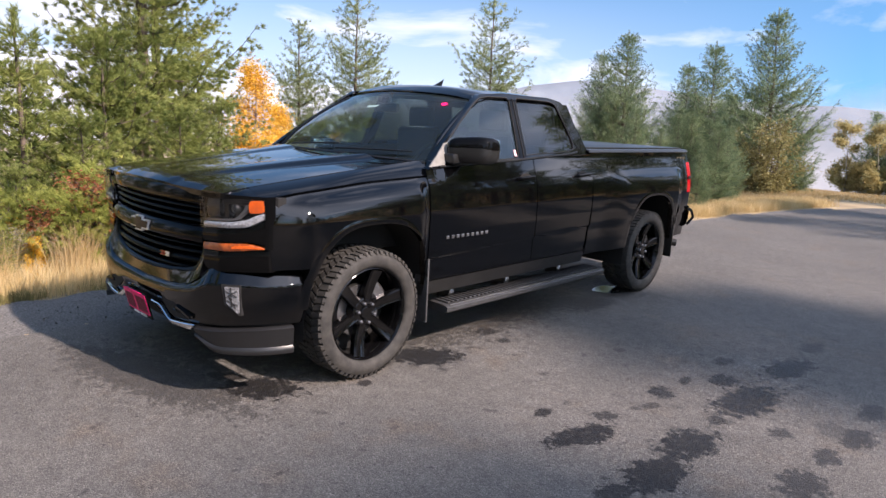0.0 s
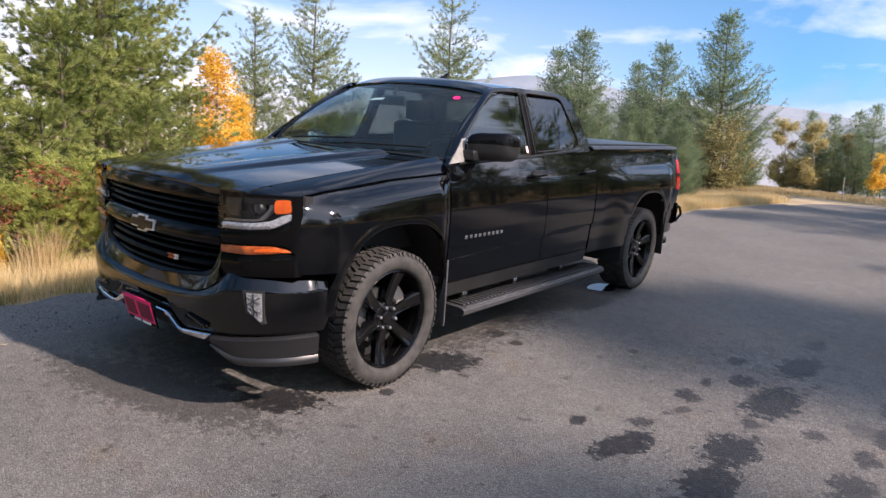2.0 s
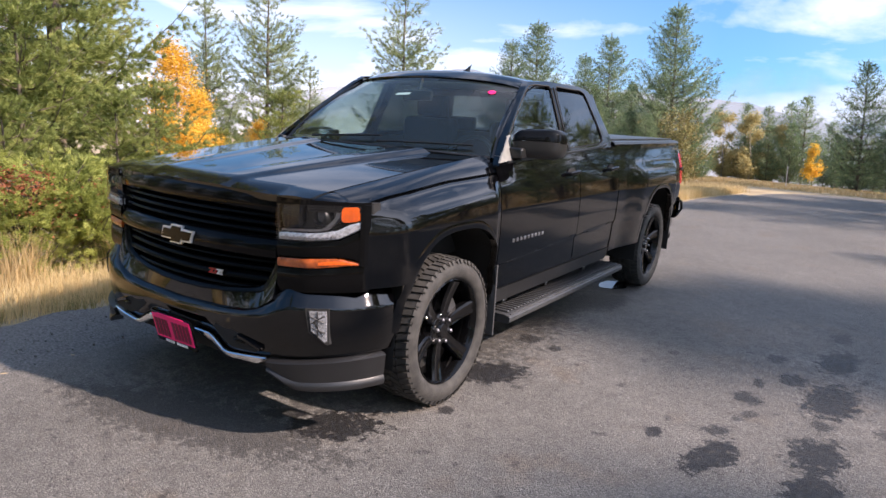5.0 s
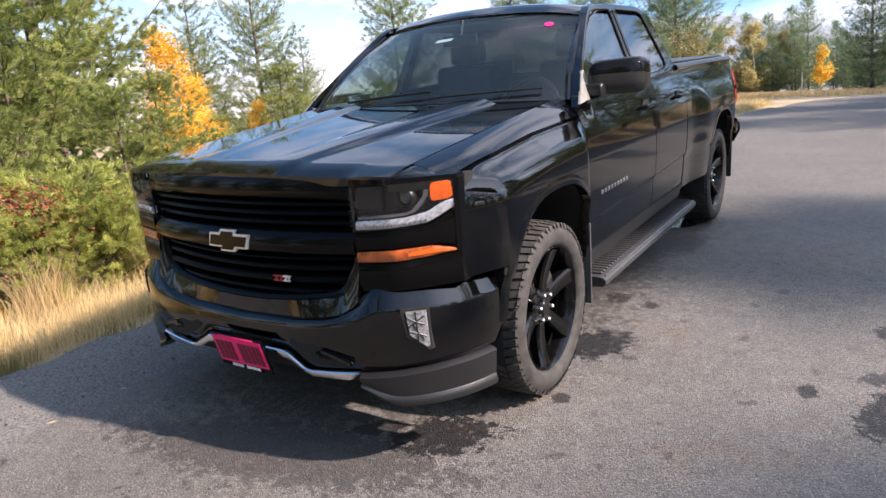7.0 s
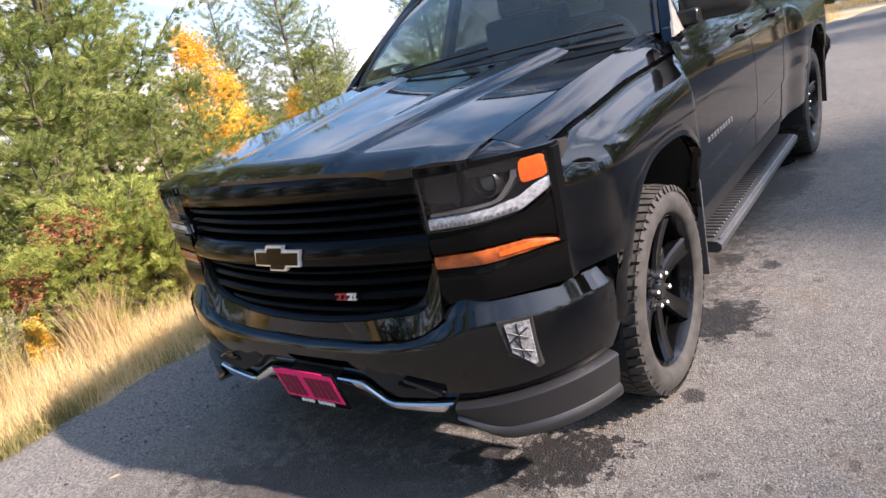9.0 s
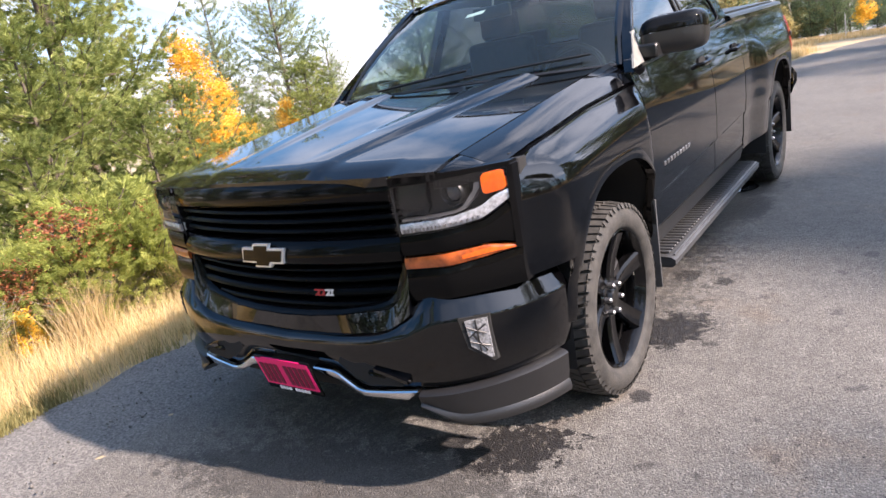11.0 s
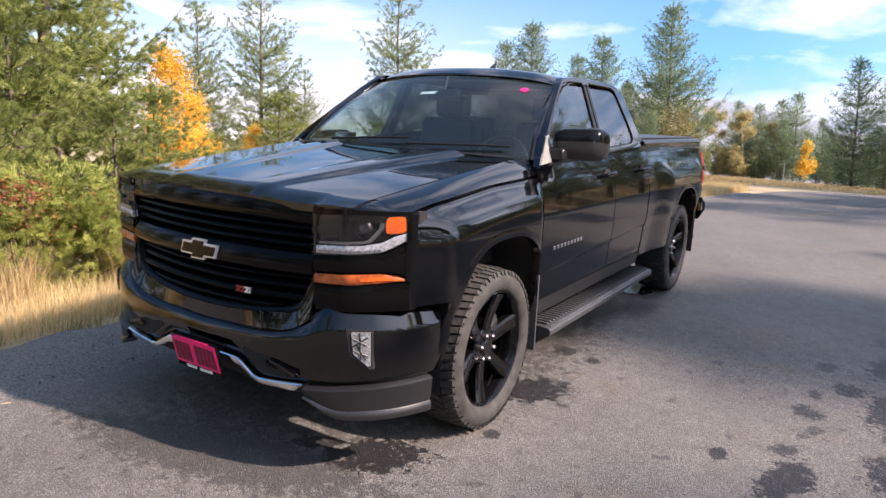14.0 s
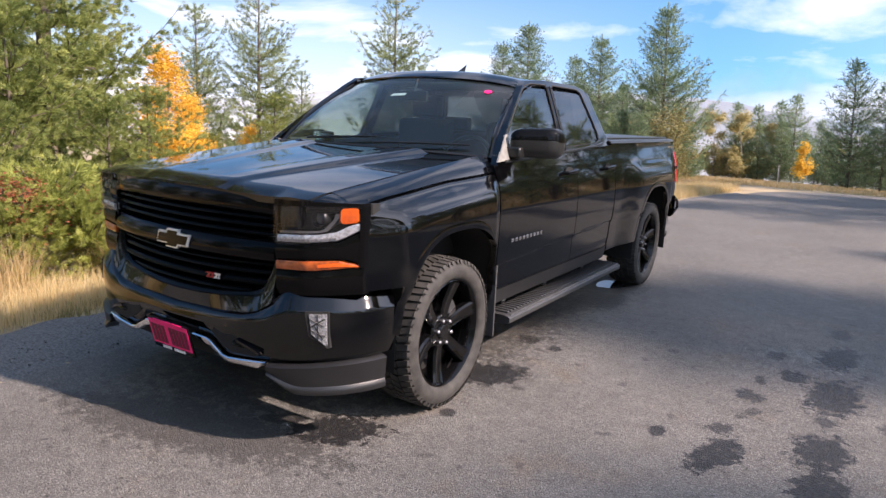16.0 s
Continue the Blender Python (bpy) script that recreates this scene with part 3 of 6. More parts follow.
def fender(s):
    bm = bmesh.new()
    shell(bm, side_rows(s, cols(-0.70, 0.475, 50, arch_y), lambda y: max(arch(y, 0), 0.765 if y < 0 else 0.50), lambda y: shoulder(y) + 0.01, 22), (-0.035 * s, 0, 0))
    part("fender", bm, PAINT, truck)
    # the sloping panel between flare and hood, above a dark groove
    bm = bmesh.new()
    rows = []
    for y in cols(-0.72, 0.60, 26):
        z0 = shoulder(y) + 0.022
        z1 = hood_z(0.765, y) - 0.002
        x0, x1 = flank(y, z0) - 0.012, 0.773 + 0.035 * sstep(-0.6, 0.5, y)
        row = []
        for k in range(9):
            a = k / 8
            row.append((s * lerp(x0, x1, a), y, lerp(z0, z1, a) + 0.013 * lerp(0.6, 1, sstep(-0.65, 0.0, y)) * math.sin(math.pi * a ** 0.8)))
        rows.append(row)
    shell(bm, rows, (-0.02 * s, 0, -0.03))
    part("upper_fender", bm, PAINT, truck)
    bm = bmesh.new()
    rows = []
    for x in cols(0.758, 0.945, 16):
        yb = -0.70
        zs = shoulder(yb) + 0.022
        xo = flank(yb, zs) - 0.012
        if x <= 0.773:
            zt = hood_z(min(x, 0.765), yb) - 0.010
        else:
            a = min(1.0, (x - 0.773) / (xo - 0.773))
            zt = lerp(hood_z(0.765, yb) - 0.004, zs - 0.006, a) + 0.0084 * math.sin(math.pi * (1 - a) ** 0.8)
        y0 = lamp_y(x) + 0.003
        rows.append([(s * x, lerp(y0, max(yb, y0 + 0.01), v), lerp(1.148, zt, v ** 0.42) + 0.003 * math.sin(math.pi * v)) for v in [k / 8 for k in range(9)]])
    shell(bm, rows, (0, 0, -0.03))
    part("fender_nose", bm, PAINT, truck)
    bm = bmesh.new()
    box(bm, min(s * 0.62, s * 0.90), max(s * 0.62, s * 0.90), -0.62, 0.56, 0.99, 1.17)
    part("inner_fender", bm, BLACK, truck)


def arch_lip(s, yc):
    """The flat flange that turns out round the wheel opening."""
    bm = bmesh.new()
    rows = []
    p = 2.7
    for k in range(61):
        th = math.pi * (0.045 + 0.91 * k / 60)
        c, q = math.cos(th), math.sin(th)
        y0, z0 = -math.copysign(abs(c) ** (2 / p), c), q ** (2 / p)
        w = 0.052 if yc or y0 < 0 else lerp(0.052, 0.008, sstep(0.3, 0.98, y0))
        row = []
        for o, out in ((-0.004, -0.03), (0.0, 0.001), (0.10, 0.004), (0.6, 0.0025), (1.0, -0.002)):
            y, z = yc + y0 * (0.484 + o * w), 0.38 + z0 * (0.6 + o * w)
            row.append((s * (flank(y, z) + out), y, z))
        rows.append(row)
    grid(bm, rows)
    part("arch_lip", bm, PAINT, truck)


def hood_front(x):
    a = abs(x)
    return -0.950 + 0.065 * (a / 0.61) ** 2 if a < 0.61 else lamp_y(a)


def hood_z(x, y):
    k = (y + 0.95) / 1.45
    z = 1.207 + 0.152 * k - 0.02 * k * k - lerp(0.036, 0.006, min(1, max(0, k))) * (x / 0.77) ** 2
    # power dome: raised middle with creased sides that open rearward
    edge = lerp(0.27, 0.50, k)
    z += 0.034 * (1 - sstep(edge - 0.015, edge + 0.06, abs(x))) * lerp(0.15, 1, min(1, max(0, k)) ** 0.8)
    mid = lerp(0.14, 0.30, k)
    z -= 0.016 * (1 - sstep(mid - 0.01, mid + 0.05, abs(x))) * min(1, max(0, k))
    return z


def wind_base(x):
    return 0.36 + 0.17 * (x / 0.80) ** 2


def hood():
    bm = bmesh.new()
    rows = []
    us = [k / 30 for k in range(31)]
    for u in [-1 + 2 * k / 72 for k in range(73)]:
        x0 = u * 0.768
        row = []
        for v in us:
            x = x0 * lerp(1.0, 1.045, v)
            y = lerp(hood_front(x0), wind_base(x0) - 0.06, v)
            z = hood_z(x0, y)
            z -= lerp(0.024, 0.008, sstep(0.55, 0.7, abs(x0))) * (1 - sstep(0, 0.06, v))
            row.append((x, y, z))
        rows.append(row)
    shell(bm, rows, (0, 0.0, -0.03))
    part("hood", bm, PAINT, truck, "black hood with a creased power dome", 28)
    bm = bmesh.new()
    grid(bm, [[(x, wind_base(x) + d, 1.328 + d * 0.1 - 0.03 * (x / .84) ** 2) for d in (-0.09, -0.03, 0.05)] for x in np.linspace(-0.86, 0.86, 25)])
    part("cowl", bm, SATIN, truck)
    bm = bmesh.new()
    box(bm, -0.72, 0.72, -0.82, 0.5, 0.75, 1.08)
    part("engine_bay", bm, BLACK, truck)


def greenhouse_x(z):
    return lerp(0.935, 0.742, (z - 1.31) / 0.47)


FRONT_WIN = [(0.66, 1.320), (1.10, 1.335), (1.47, 1.350), (1.505, 1.375), (1.535, 1.60), (1.548, 1.772), (1.528, 1.795), (1.30, 1.790), (1.20, 1.774), (1.115, 1.729), (0.94, 1.609), (0.735, 1.46)]
REAR_WIN = [(1.605, 1.372), (2.0, 1.388), (2.22, 1.398), (2.29, 1.42), (2.303, 1.462), (2.275, 1.56), (2.197, 1.74), (2.165, 1.778), (2.10, 1.794), (1.66, 1.798), (1.637, 1.775), (1.62, 1.60)]


def cab():
    for s in (1, -1):
        bm = bmesh.new()
        outline = [(0.50, 1.285), (0.55, 1.335), (0.66, 1.425), (0.81, 1.535), (0.975, 1.650), (1.13, 1.755), (1.22, 1.805), (1.5, 1.827), (2.1, 1.825), (2.27, 1.80), (2.35, 1.73), (2.46, 1.50), (2.505, 1.40), (2.505, 1.375), (0.9, 1.305)]
        slab(bm, outline, [FRONT_WIN, REAR_WIN], lambda y, z: (s * greenhouse_x(z), y, z), (-0.045 * s, 0, 0))
        part("cab_side", bm, PAINT, truck)
        for nm, win in (("front_side_window", FRONT_WIN), ("rear_side_window", REAR_WIN)):
            bm = bmesh.new()
            slab(bm, win, [], lambda y, z: (s * (greenhouse_x(z) - 0.008), y, z), (-0.004 * s, 0, 0))
            part(nm, bm, TINTED if "rear" in nm else FRONT_TINT, truck, "dark tinted side window")
            bm = bmesh.new()
            pts = [(s * (greenhouse_x(z) - 0.002), y, z) for y, z in win]
            tube(bm, pts + pts[:1], 0.005, 6, False)
            part("window_seal", bm, BLACK, truck)
        if s > 0:
            bm = bmesh.new()
            slab(bm, [(1.462, 1.365), (1.489, 1.365), (1.489, 1.41), (1.462, 1.41)], [], lambda y, z: (greenhouse_x(z) - 0.004, y, z), (-0.002, 0, 0))
            part("window_sticker", bm, mat("sticker_print", (0.75, 0.25, 0.28), 0.5, second=(0.85, 0.8, 0.8), scale=60), truck, "small red and white window sticker")
        # upright divider between the doors, gloss black
        bm = bmesh.new()
        slab(bm, [(1.512, 1.352), (1.60, 1.36), (1.628, 1.785), (1.552, 1.785)], [], lambda y, z: (s * (greenhouse_x(z) + 0.004), y, z), (-0.006 * s, 0, 0))
        part("door_pillar", bm, GLOSS, truck)
        bm = bmesh.new()
        tube(bm, [(s * (greenhouse_x(z) + 0.006), y, z) for y, z in ((1.562, 1.345), (1.592, 1.79))], 0.004, 6)
        part("door_gap", bm, BLACK, truck)
        # belt moulding
        bm = bmesh.new()
        tube(bm, [(s * 0.942, 0.60, 1.303), (s * 0.934, 1.4, 1.335), (s * 0.924, 2.2, 1.379), (s * 0.918, 2.31, 1.395)], 0.009, 6)
        part("belt_trim", bm, SATIN, truck)
        # front doors and rear doors
        for nm, y0, y1, hy in (("front_door", 0.485, 1.675, 1.53), ("rear_door", 1.685, 2.495, 2.335)):
            bm = bmesh.new()
            rows = []
            for y in cols(y0, y1, 24):
                a = (y - y0) / (y1 - y0)
                row = []
                for k in range(57):
                    z = lerp(0.545, 1.289 + 0.044 * (y - 0.485), k / 56)
                    lean = (-0.02 * a if nm == "front_door" else -0.02 * (1 - a) + 0.045 * a) * (z - 0.95)
                    row.append((s * flank(y, z), y + lean, z))
                rows.append(row)
            shell(bm, rows, (-0.035 * s, 0, 0))
            door = part(nm, bm, PAINT, truck)
            bm = bmesh.new()
            hz = 1.2
            hx = flank(hy, hz)
            tube(bm, [(s * (hx - 0.005), hy - 0.1, hz), (s * (hx + 0.028), hy - 0.085, hz + 0.003), (s * (hx + 0.033), hy, hz + 0.008), (s * (hx + 0.028), hy + 0.085, hz + 0.012), (s * (hx - 0.005), hy + 0.1, hz + 0.014)], [0.011, 0.014, 0.015, 0.014, 0.011], 10)
            part("door_handle", bm, GLOSS, door)
            bm = bmesh.new()
            slab(bm, [(0.07 * math.cos(a), 0.034 * math.sin(a)) for a in [2 * math.pi * k / 20 for k in range(20)]], [], lambda u, v: (s * (hx + 0.0035), hy + u, hz + 0.006 + v), (-0.006 * s, 0, 0))
            part("handle_recess", bm, BLACK, door)
        bm = bmesh.new()
        rows = side_rows(s, cols(0.485, 2.49, 12), lambda y: 0.44, lambda y: 0.535, 4)
        shell(bm, rows, (-0.06 * s, 0, 0))
        part("rocker_panel", bm, SATIN, truck)
    # roof, with a slight crown
    bm = bmesh.new()
    rows = []
    for v in [k / 20 for k in range(21)]:
        row = []
        for u in [-1 + k / 14 for k in range(29)]:
            x = u * 0.752
            y = lerp(1.05 + 0.135 * u * u, 2.30 - 0.05 * u * u, v)
            z = 1.80 + 0.072 * (1 - abs(u) ** 2.6) * (1 - (2 * v - 1) ** 4 * 0.35) - 0.02 * abs(u) ** 8
            z -= 0.045 * (1 - sstep(-0.05, 0.14, v)) + 0.05 * sstep(0.88, 1, v)
            row.append((x, y, z))
        rows.append(row)
    grid(bm, rows)
    part("roof", bm, PAINT, truck, angle=40)
    # windshield
    bm = bmesh.new()
    rows = []
    for v in [k / 12 for k in range(13)]:
        row = []
        for u in [-1 + k / 10 for k in range(21)]:
            x = u * lerp(0.845, 0.70, v)
            y = lerp(wind_base(x) + 0.01, 1.06 + 0.13 * u * u, v) - 0.055 * math.sin(math.pi * v)
            z = lerp(1.335 - 0.02 * u * u, 1.808 - 0.045 * u * u, v)
            row.append((x, y, z))
        rows.append(row)
    grid(bm, rows)
    ws = part("windshield", bm, WINDSHIELD, truck, "clear windshield with faint green tint", 180)
    for s in (1, -1):
        bm = bmesh.new()
        tube(bm, [Vector(r[-1 if s > 0 else 0]) + Vector((0.012 * s, 0.012, -0.004)) for r in rows], 0.02, 8)
        # face of the pillar between glass and door frame
        edge = [Vector(r[-1 if s > 0 else 0]) + Vector((0.012 * s, 0.012, -0.004)) for r in rows]
        outer = [Vector((s * (greenhouse_x(e.z) + 0.001), e.y - 0.004, e.z)) for e in edge]
        grid(bm, [[a, (a + b) / 2 + Vector((0.006 * s, -0.008, 0)), b] for a, b in zip(edge, outer)])
        part("windshield_pillar", bm, PAINT, truck)
    bm = bmesh.new()
    tube(bm, [Vector(p) + Vector((0, 0.004, 0.002)) for p in rows[-1]], 0.009, 6)
    part("windshield_header", bm, PAINT, truck)
    bm = bmesh.new()
    tube(bm, [Vector(p) + Vector((0, -0.004, 0.004)) for p in rows[0]], 0.012, 6)
    part("windshield_seal", bm, SATIN, truck)

    def on_glass(u, v, off=0.004):
        x = u * lerp(0.845, 0.70, v)
        return Vector((x, lerp(wind_base(x) + 0.01, 1.06 + 0.13 * u * u, v) - 0.055 * math.sin(math.pi * v) - off, lerp(1.335 - 0.02 * u * u, 1.808 - 0.045 * u * u, v) + off))

    bm = bmesh.new()
    ring = [on_glass(0.79 + 0.035 * math.cos(a), 0.858 + 0.026 * math.sin(a)) for a in [2 * math.pi * k / 18 for k in range(18)]]
    bm.faces.new([bm.verts.new(p) for p in ring])
    part("oval_sticker", bm, PINK, ws, "small pink oval sticker")
    bm = bmesh.new()
    bm.faces.new([bm.verts.new(on_glass(u, v, -0.008)) for u, v in ((-0.13, 0.72), (0.02, 0.735), (0.03, 0.77), (-0.12, 0.755))])
    part("paper_tag", bm, WHITE, ws, "white paper tag behind the glass")
    # wipers
    for x0 in (-0.42, 0.12):
        bm = bmesh.new()
        tube(bm, [on_glass((x0 + k * 0.09) / 0.75, 0.035 + 0.012 * k, 0.02) for k in range(7)], 0.007, 6)
        part("wiper", bm, SATIN, truck)
    # antenna fin
    bm = bmesh.new()
    rows = []
    for k in range(9):
        a = k / 8
        w, h = 0.024 * math.sin(math.pi * min(1, 0.12 + a * 0.8)), 0.074 * (0.08 + 0.92 * a ** 1.3)
        y0 = 1.34 + 0.115 * a
        rows.append([(0.11 - w, y0, 1.858), (0.11 - w * 0.5, y0 + h * 0.3, 1.858 + h * 0.7), (0.11, y0 + h * 0.5, 1.858 + h), (0.11 + w * 0.5, y0 + h * 0.3, 1.858 + h * 0.7), (0.11 + w, y0, 1.858)])
    vs, _ = grid(bm, rows)
    bm.faces.new(vs[-1])
    part("antenna_fin", bm, GLOSS, truck)
    # back of the cab with its window
    bm = bmesh.new()
    slab(bm, [(-0.91, 0.6), (0.91, 0.6), (0.91, 1.35), (0.735, 1.78), (-0.735, 1.78), (-0.91, 1.35)], [[(-0.66, 1.43), (0.66, 1.43), (0.60, 1.72), (-0.60, 1.72)]], lambda x, z: (x, 2.49 - max(0, z - 1.35) * 0.28, z), (0, -0.04, 0))
    part("cab_back", bm, PAINT, truck)
    bm = bmesh.new()
    bm.faces.new([bm.verts.new((x, 2.455 - (z - 1.35) * 0.28, z)) for x, z in ((-0.66, 1.43), (0.66, 1.43), (0.60, 1.72), (-0.60, 1.72))])
    part("rear_window", bm, glass_mat("rear_glass", (0.13, 0.15, 0.15)), truck)
    # interior
    bm = bmesh.new()
    box(bm, -0.88, 0.88, 0.55, 2.42, 0.50, 0.56)
    part("cab_floor", bm, BLACK, truck)
    for s in (1, -1):
        bm = bmesh.new()
        box(bm, s * 0.90 - 0.02, s * 0.90 + 0.02, 0.55, 2.42, 0.5, 1.34)
        part("door_card", bm, DASH, truck)
    bm = bmesh.new()
    box(bm, -0.84, 0.84, 0.50, 0.95, 0.85, 1.29, 0.06, 3)
    part("dashboard", bm, DASH, truck)
    bm = bmesh.new()
    c = Vector((0.40, 1.06, 1.24))
    tube(bm, [c + Vector((0.19 * math.cos(a), 0.07 * math.sin(a), 0.175 * math.sin(a))) for a in [2 * math.pi * k / 24 for k in range(25)]], 0.016, 8, False)
    box(bm, 0.33, 0.47, 1.03, 1.07, 1.2, 1.28, 0.015)
    for a in (0, math.pi, -math.pi / 2):
        tube(bm, [c, c + Vector((0.19 * math.cos(a), 0.07 * math.sin(a), 0.175 * math.sin(a)))], 0.013, 6)
    part("steering_wheel", bm, SATIN, truck)
    for x in (-0.42, 0.42):
        bm = bmesh.new()
        box(bm, x - 0.26, x + 0.26, 1.25, 1.75, 0.80, 0.98, 0.05, 3)
        box(bm, x - 0.25, x + 0.25, 1.70, 1.84, 0.92, 1.52, 0.06, 3, pose(0, 0, 0))
        box(bm, x - 0.14, x + 0.14, 1.74, 1.83, 1.53, 1.70, 0.04, 3)
        part("front_seat", bm, SEAT, truck)
    bm = bmesh.new()
    box(bm, -0.75, 0.75, 2.0, 2.35, 0.80, 0.98, 0.05, 3)
    box(bm, -0.75, 0.75, 2.26, 2.38, 0.92, 1.42, 0.05, 3)
    for x in (-0.45, 0.45):
        box(bm, x - 0.13, x + 0.13, 2.28, 2.36, 1.42, 1.54, 0.03, 3)
    part("rear_bench", bm, SEAT, truck)
    bm = bmesh.new()
    box(bm, -0.12, 0.12, 0.96, 0.99, 1.64, 1.71, 0.012)
    tube(bm, [(0, 0.985, 1.70), (0, 1.02, 1.79)], 0.012, 6)
    part("rear_view_mirror", bm, SATIN, truck)
    bm = bmesh.new()
    box(bm, -0.70, 0.70, 1.2, 2.3, 1.775, 1.785)
    part("headliner", bm, mat("headliner_cloth", (0.5, 0.5, 0.48), 0.9), truck)


def bed():
    for s in (1, -1):
        bm = bmesh.new()
        ay = [WB + 0.015 + d for d in (-0.484, -0.48, -0.47, -0.46, -0.44, -0.42, 0.42, 0.44, 0.46, 0.47, 0.48, 0.484)]
        shell(bm, side_rows(s, cols(2.512, 4.55, 70, ay), lambda y: max(arch(y, WB + 0.015, top=0.64), 0.50), lambda y: 1.39 + 0.0 * y, 26), (-0.05 * s, 0, 0))
        part("bed_side", bm, PAINT, truck)
        bm = bmesh.new()
        rows = [[(s * (flank(y, 1.39) - d), y, z) for d, z in ((0.0, 1.392), (0.012, 1.412), (0.05, 1.418), (0.11, 1.415), (0.115, 1.39))] for y in cols(2.50, 4.55, 12)]
        grid(bm, rows)
        part("bed_rail_cap", bm, SATIN, truck)
        # tail lamp wraps the corner
        bm = bmesh.new()
        rows = []
        for z in np.linspace(0.97, 1.285, 8):
            x = flank(4.51, z)
            rows.append([(s * (x + 0.004), 4.41, z), (s * (x + 0.008), 4.48, z), (s * (x + 0.004), 4.54, z), (s * (x - 0.03), 4.575, z), (s * (x - 0.15), 4.582, z)])
        shell(bm, rows, (-0.02 * s, -0.01, 0))
        lamp = part("tail_light", bm, REDLENS, truck, "red tail light")
        bm = bmesh.new()
        box(bm, s * (flank(4.51, 1.08) + 0.01) - 0.004, s * (flank(4.51, 1.08) + 0.01) + 0.004, 4.46, 4.53, 1.11, 1.145, 0.003)
        part("lamp_divider", bm, SATIN, lamp)
        bm = bmesh.new()
        for k in range(3):
            box(bm, s * flank(4.4, 1.33) - 0.004, s * flank(4.4, 1.33) + 0.003, 4.24 + 0.07 * k, 4.295 + 0.07 * k, 1.318, 1.345)
        part("side_badge", bm, CHROME, truck)
        # mud flap behind the rear wheel
        bm = bmesh.new()
        box(bm, s * 0.93 - 0.09, s * 0.93 + 0.09, 4.155, 4.17, 0.30, 0.80, 0.006)
        part("mud_flap", bm, SATIN, truck)
        bm = bmesh.new()
        box(bm, s * 0.93 - 0.06, s * 0.93 + 0.06, 0.490, 0.506, 0.262, 0.70, 0.006, 2, pose(0, 0, 0))
        part("mud_flap", bm, PLASTIC, truck)
    bm = bmesh.new()
    box(bm, -0.83, 0.83, 2.52, 4.54, 1.405, 1.432, 0.008, 2)
    part("bed_cover", bm, SATIN, truck, "flat black bed cover")
    bm = bmesh.new()
    box(bm, -0.80, 0.80, 2.52, 4.51, 0.62, 0.68)
    box(bm, -0.80, 0.80, 2.52, 2.56, 0.62, 1.40)
    part("bed_floor", bm, BLACK, truck)
    bm = bmesh.new()
    box(bm, -0.80, 0.80, 4.51, 4.58, 0.72, 1.40, 0.012)
    part("tailgate", bm, PAINT, truck)
    bm = bmesh.new()
    rows = []
    for u in np.linspace(-1, 1, 29):
        x = 0.985 * u
        y = 4.79 - 0.20 * abs(u) ** 5
        rows.append([(x, y - 0.17, 0.83), (x, y - 0.02, 0.815), (x, y, 0.77), (x, y - 0.01, 0.66), (x, y - 0.08, 0.60), (x, y - 0.15, 0.60)])
    grid(bm, rows)
    part("rear_bumper", bm, PAINT, truck)
    for s in (1, -1):
        bm = bmesh.new()
        tube(bm, [(s * 0.985, 4.51, 0.80), (s * 0.992, 4.63, 0.76), (s * 0.985, 4.71, 0.68), (s * 0.95, 4.65, 0.60)], 0.016, 6)
        part("bumper_corner_step", bm, GLOSS, truck)
    bm = bmesh.new()
    tube(bm, [(0.55, 3.0, 0.42), (0.62, 4.1, 0.48), (0.84, 4.30, 0.44), (0.97, 4.38, 0.42)], 0.04, 10)
    part("exhaust_pipe", bm, SATIN, truck)
    bm = bmesh.new()
    for s in (1, -1):
        box(bm, s * 0.45 - 0.05, s * 0.45 + 0.05, -0.7, 4.6, 0.42, 0.56)
    box(bm, -0.45, 0.45, -0.1, 0.1, 0.36, 0.46)
    box(bm, -0.60, 0.60, WB - 0.08, WB + 0.08, 0.34, 0.48)
    box(bm, -0.75, 0.75, 0.7, 2.4, 0.44, 0.52)
    part("chassis", bm, BLACK, truck)
    for yc, top in ((0.0, 0.6), (WB + 0.015, 0.64)):
        for s in (1, -1):
            bm = bmesh.new()
            an = np.linspace(math.pi * 1.02, -0.02 * math.pi, 26)
            ring = []
            for a in an:
                ca, sa = math.cos(a), math.sin(a)
                r = (abs(ca) ** 2.7 + abs(sa) ** 2.7) ** (-1 / 2.7)
                ring.append((yc + 0.50 * r * ca, 0.37 + (top + 0.025) * r * sa))
            rows = [[(s * x, y, z) for y, z in ring] for x in (0.987, 0.9, 0.55)]
            vs, _ = grid(bm, rows)
            bm.faces.new(vs[-1])
            part("wheel_arch_liner", bm, BLACK, truck)


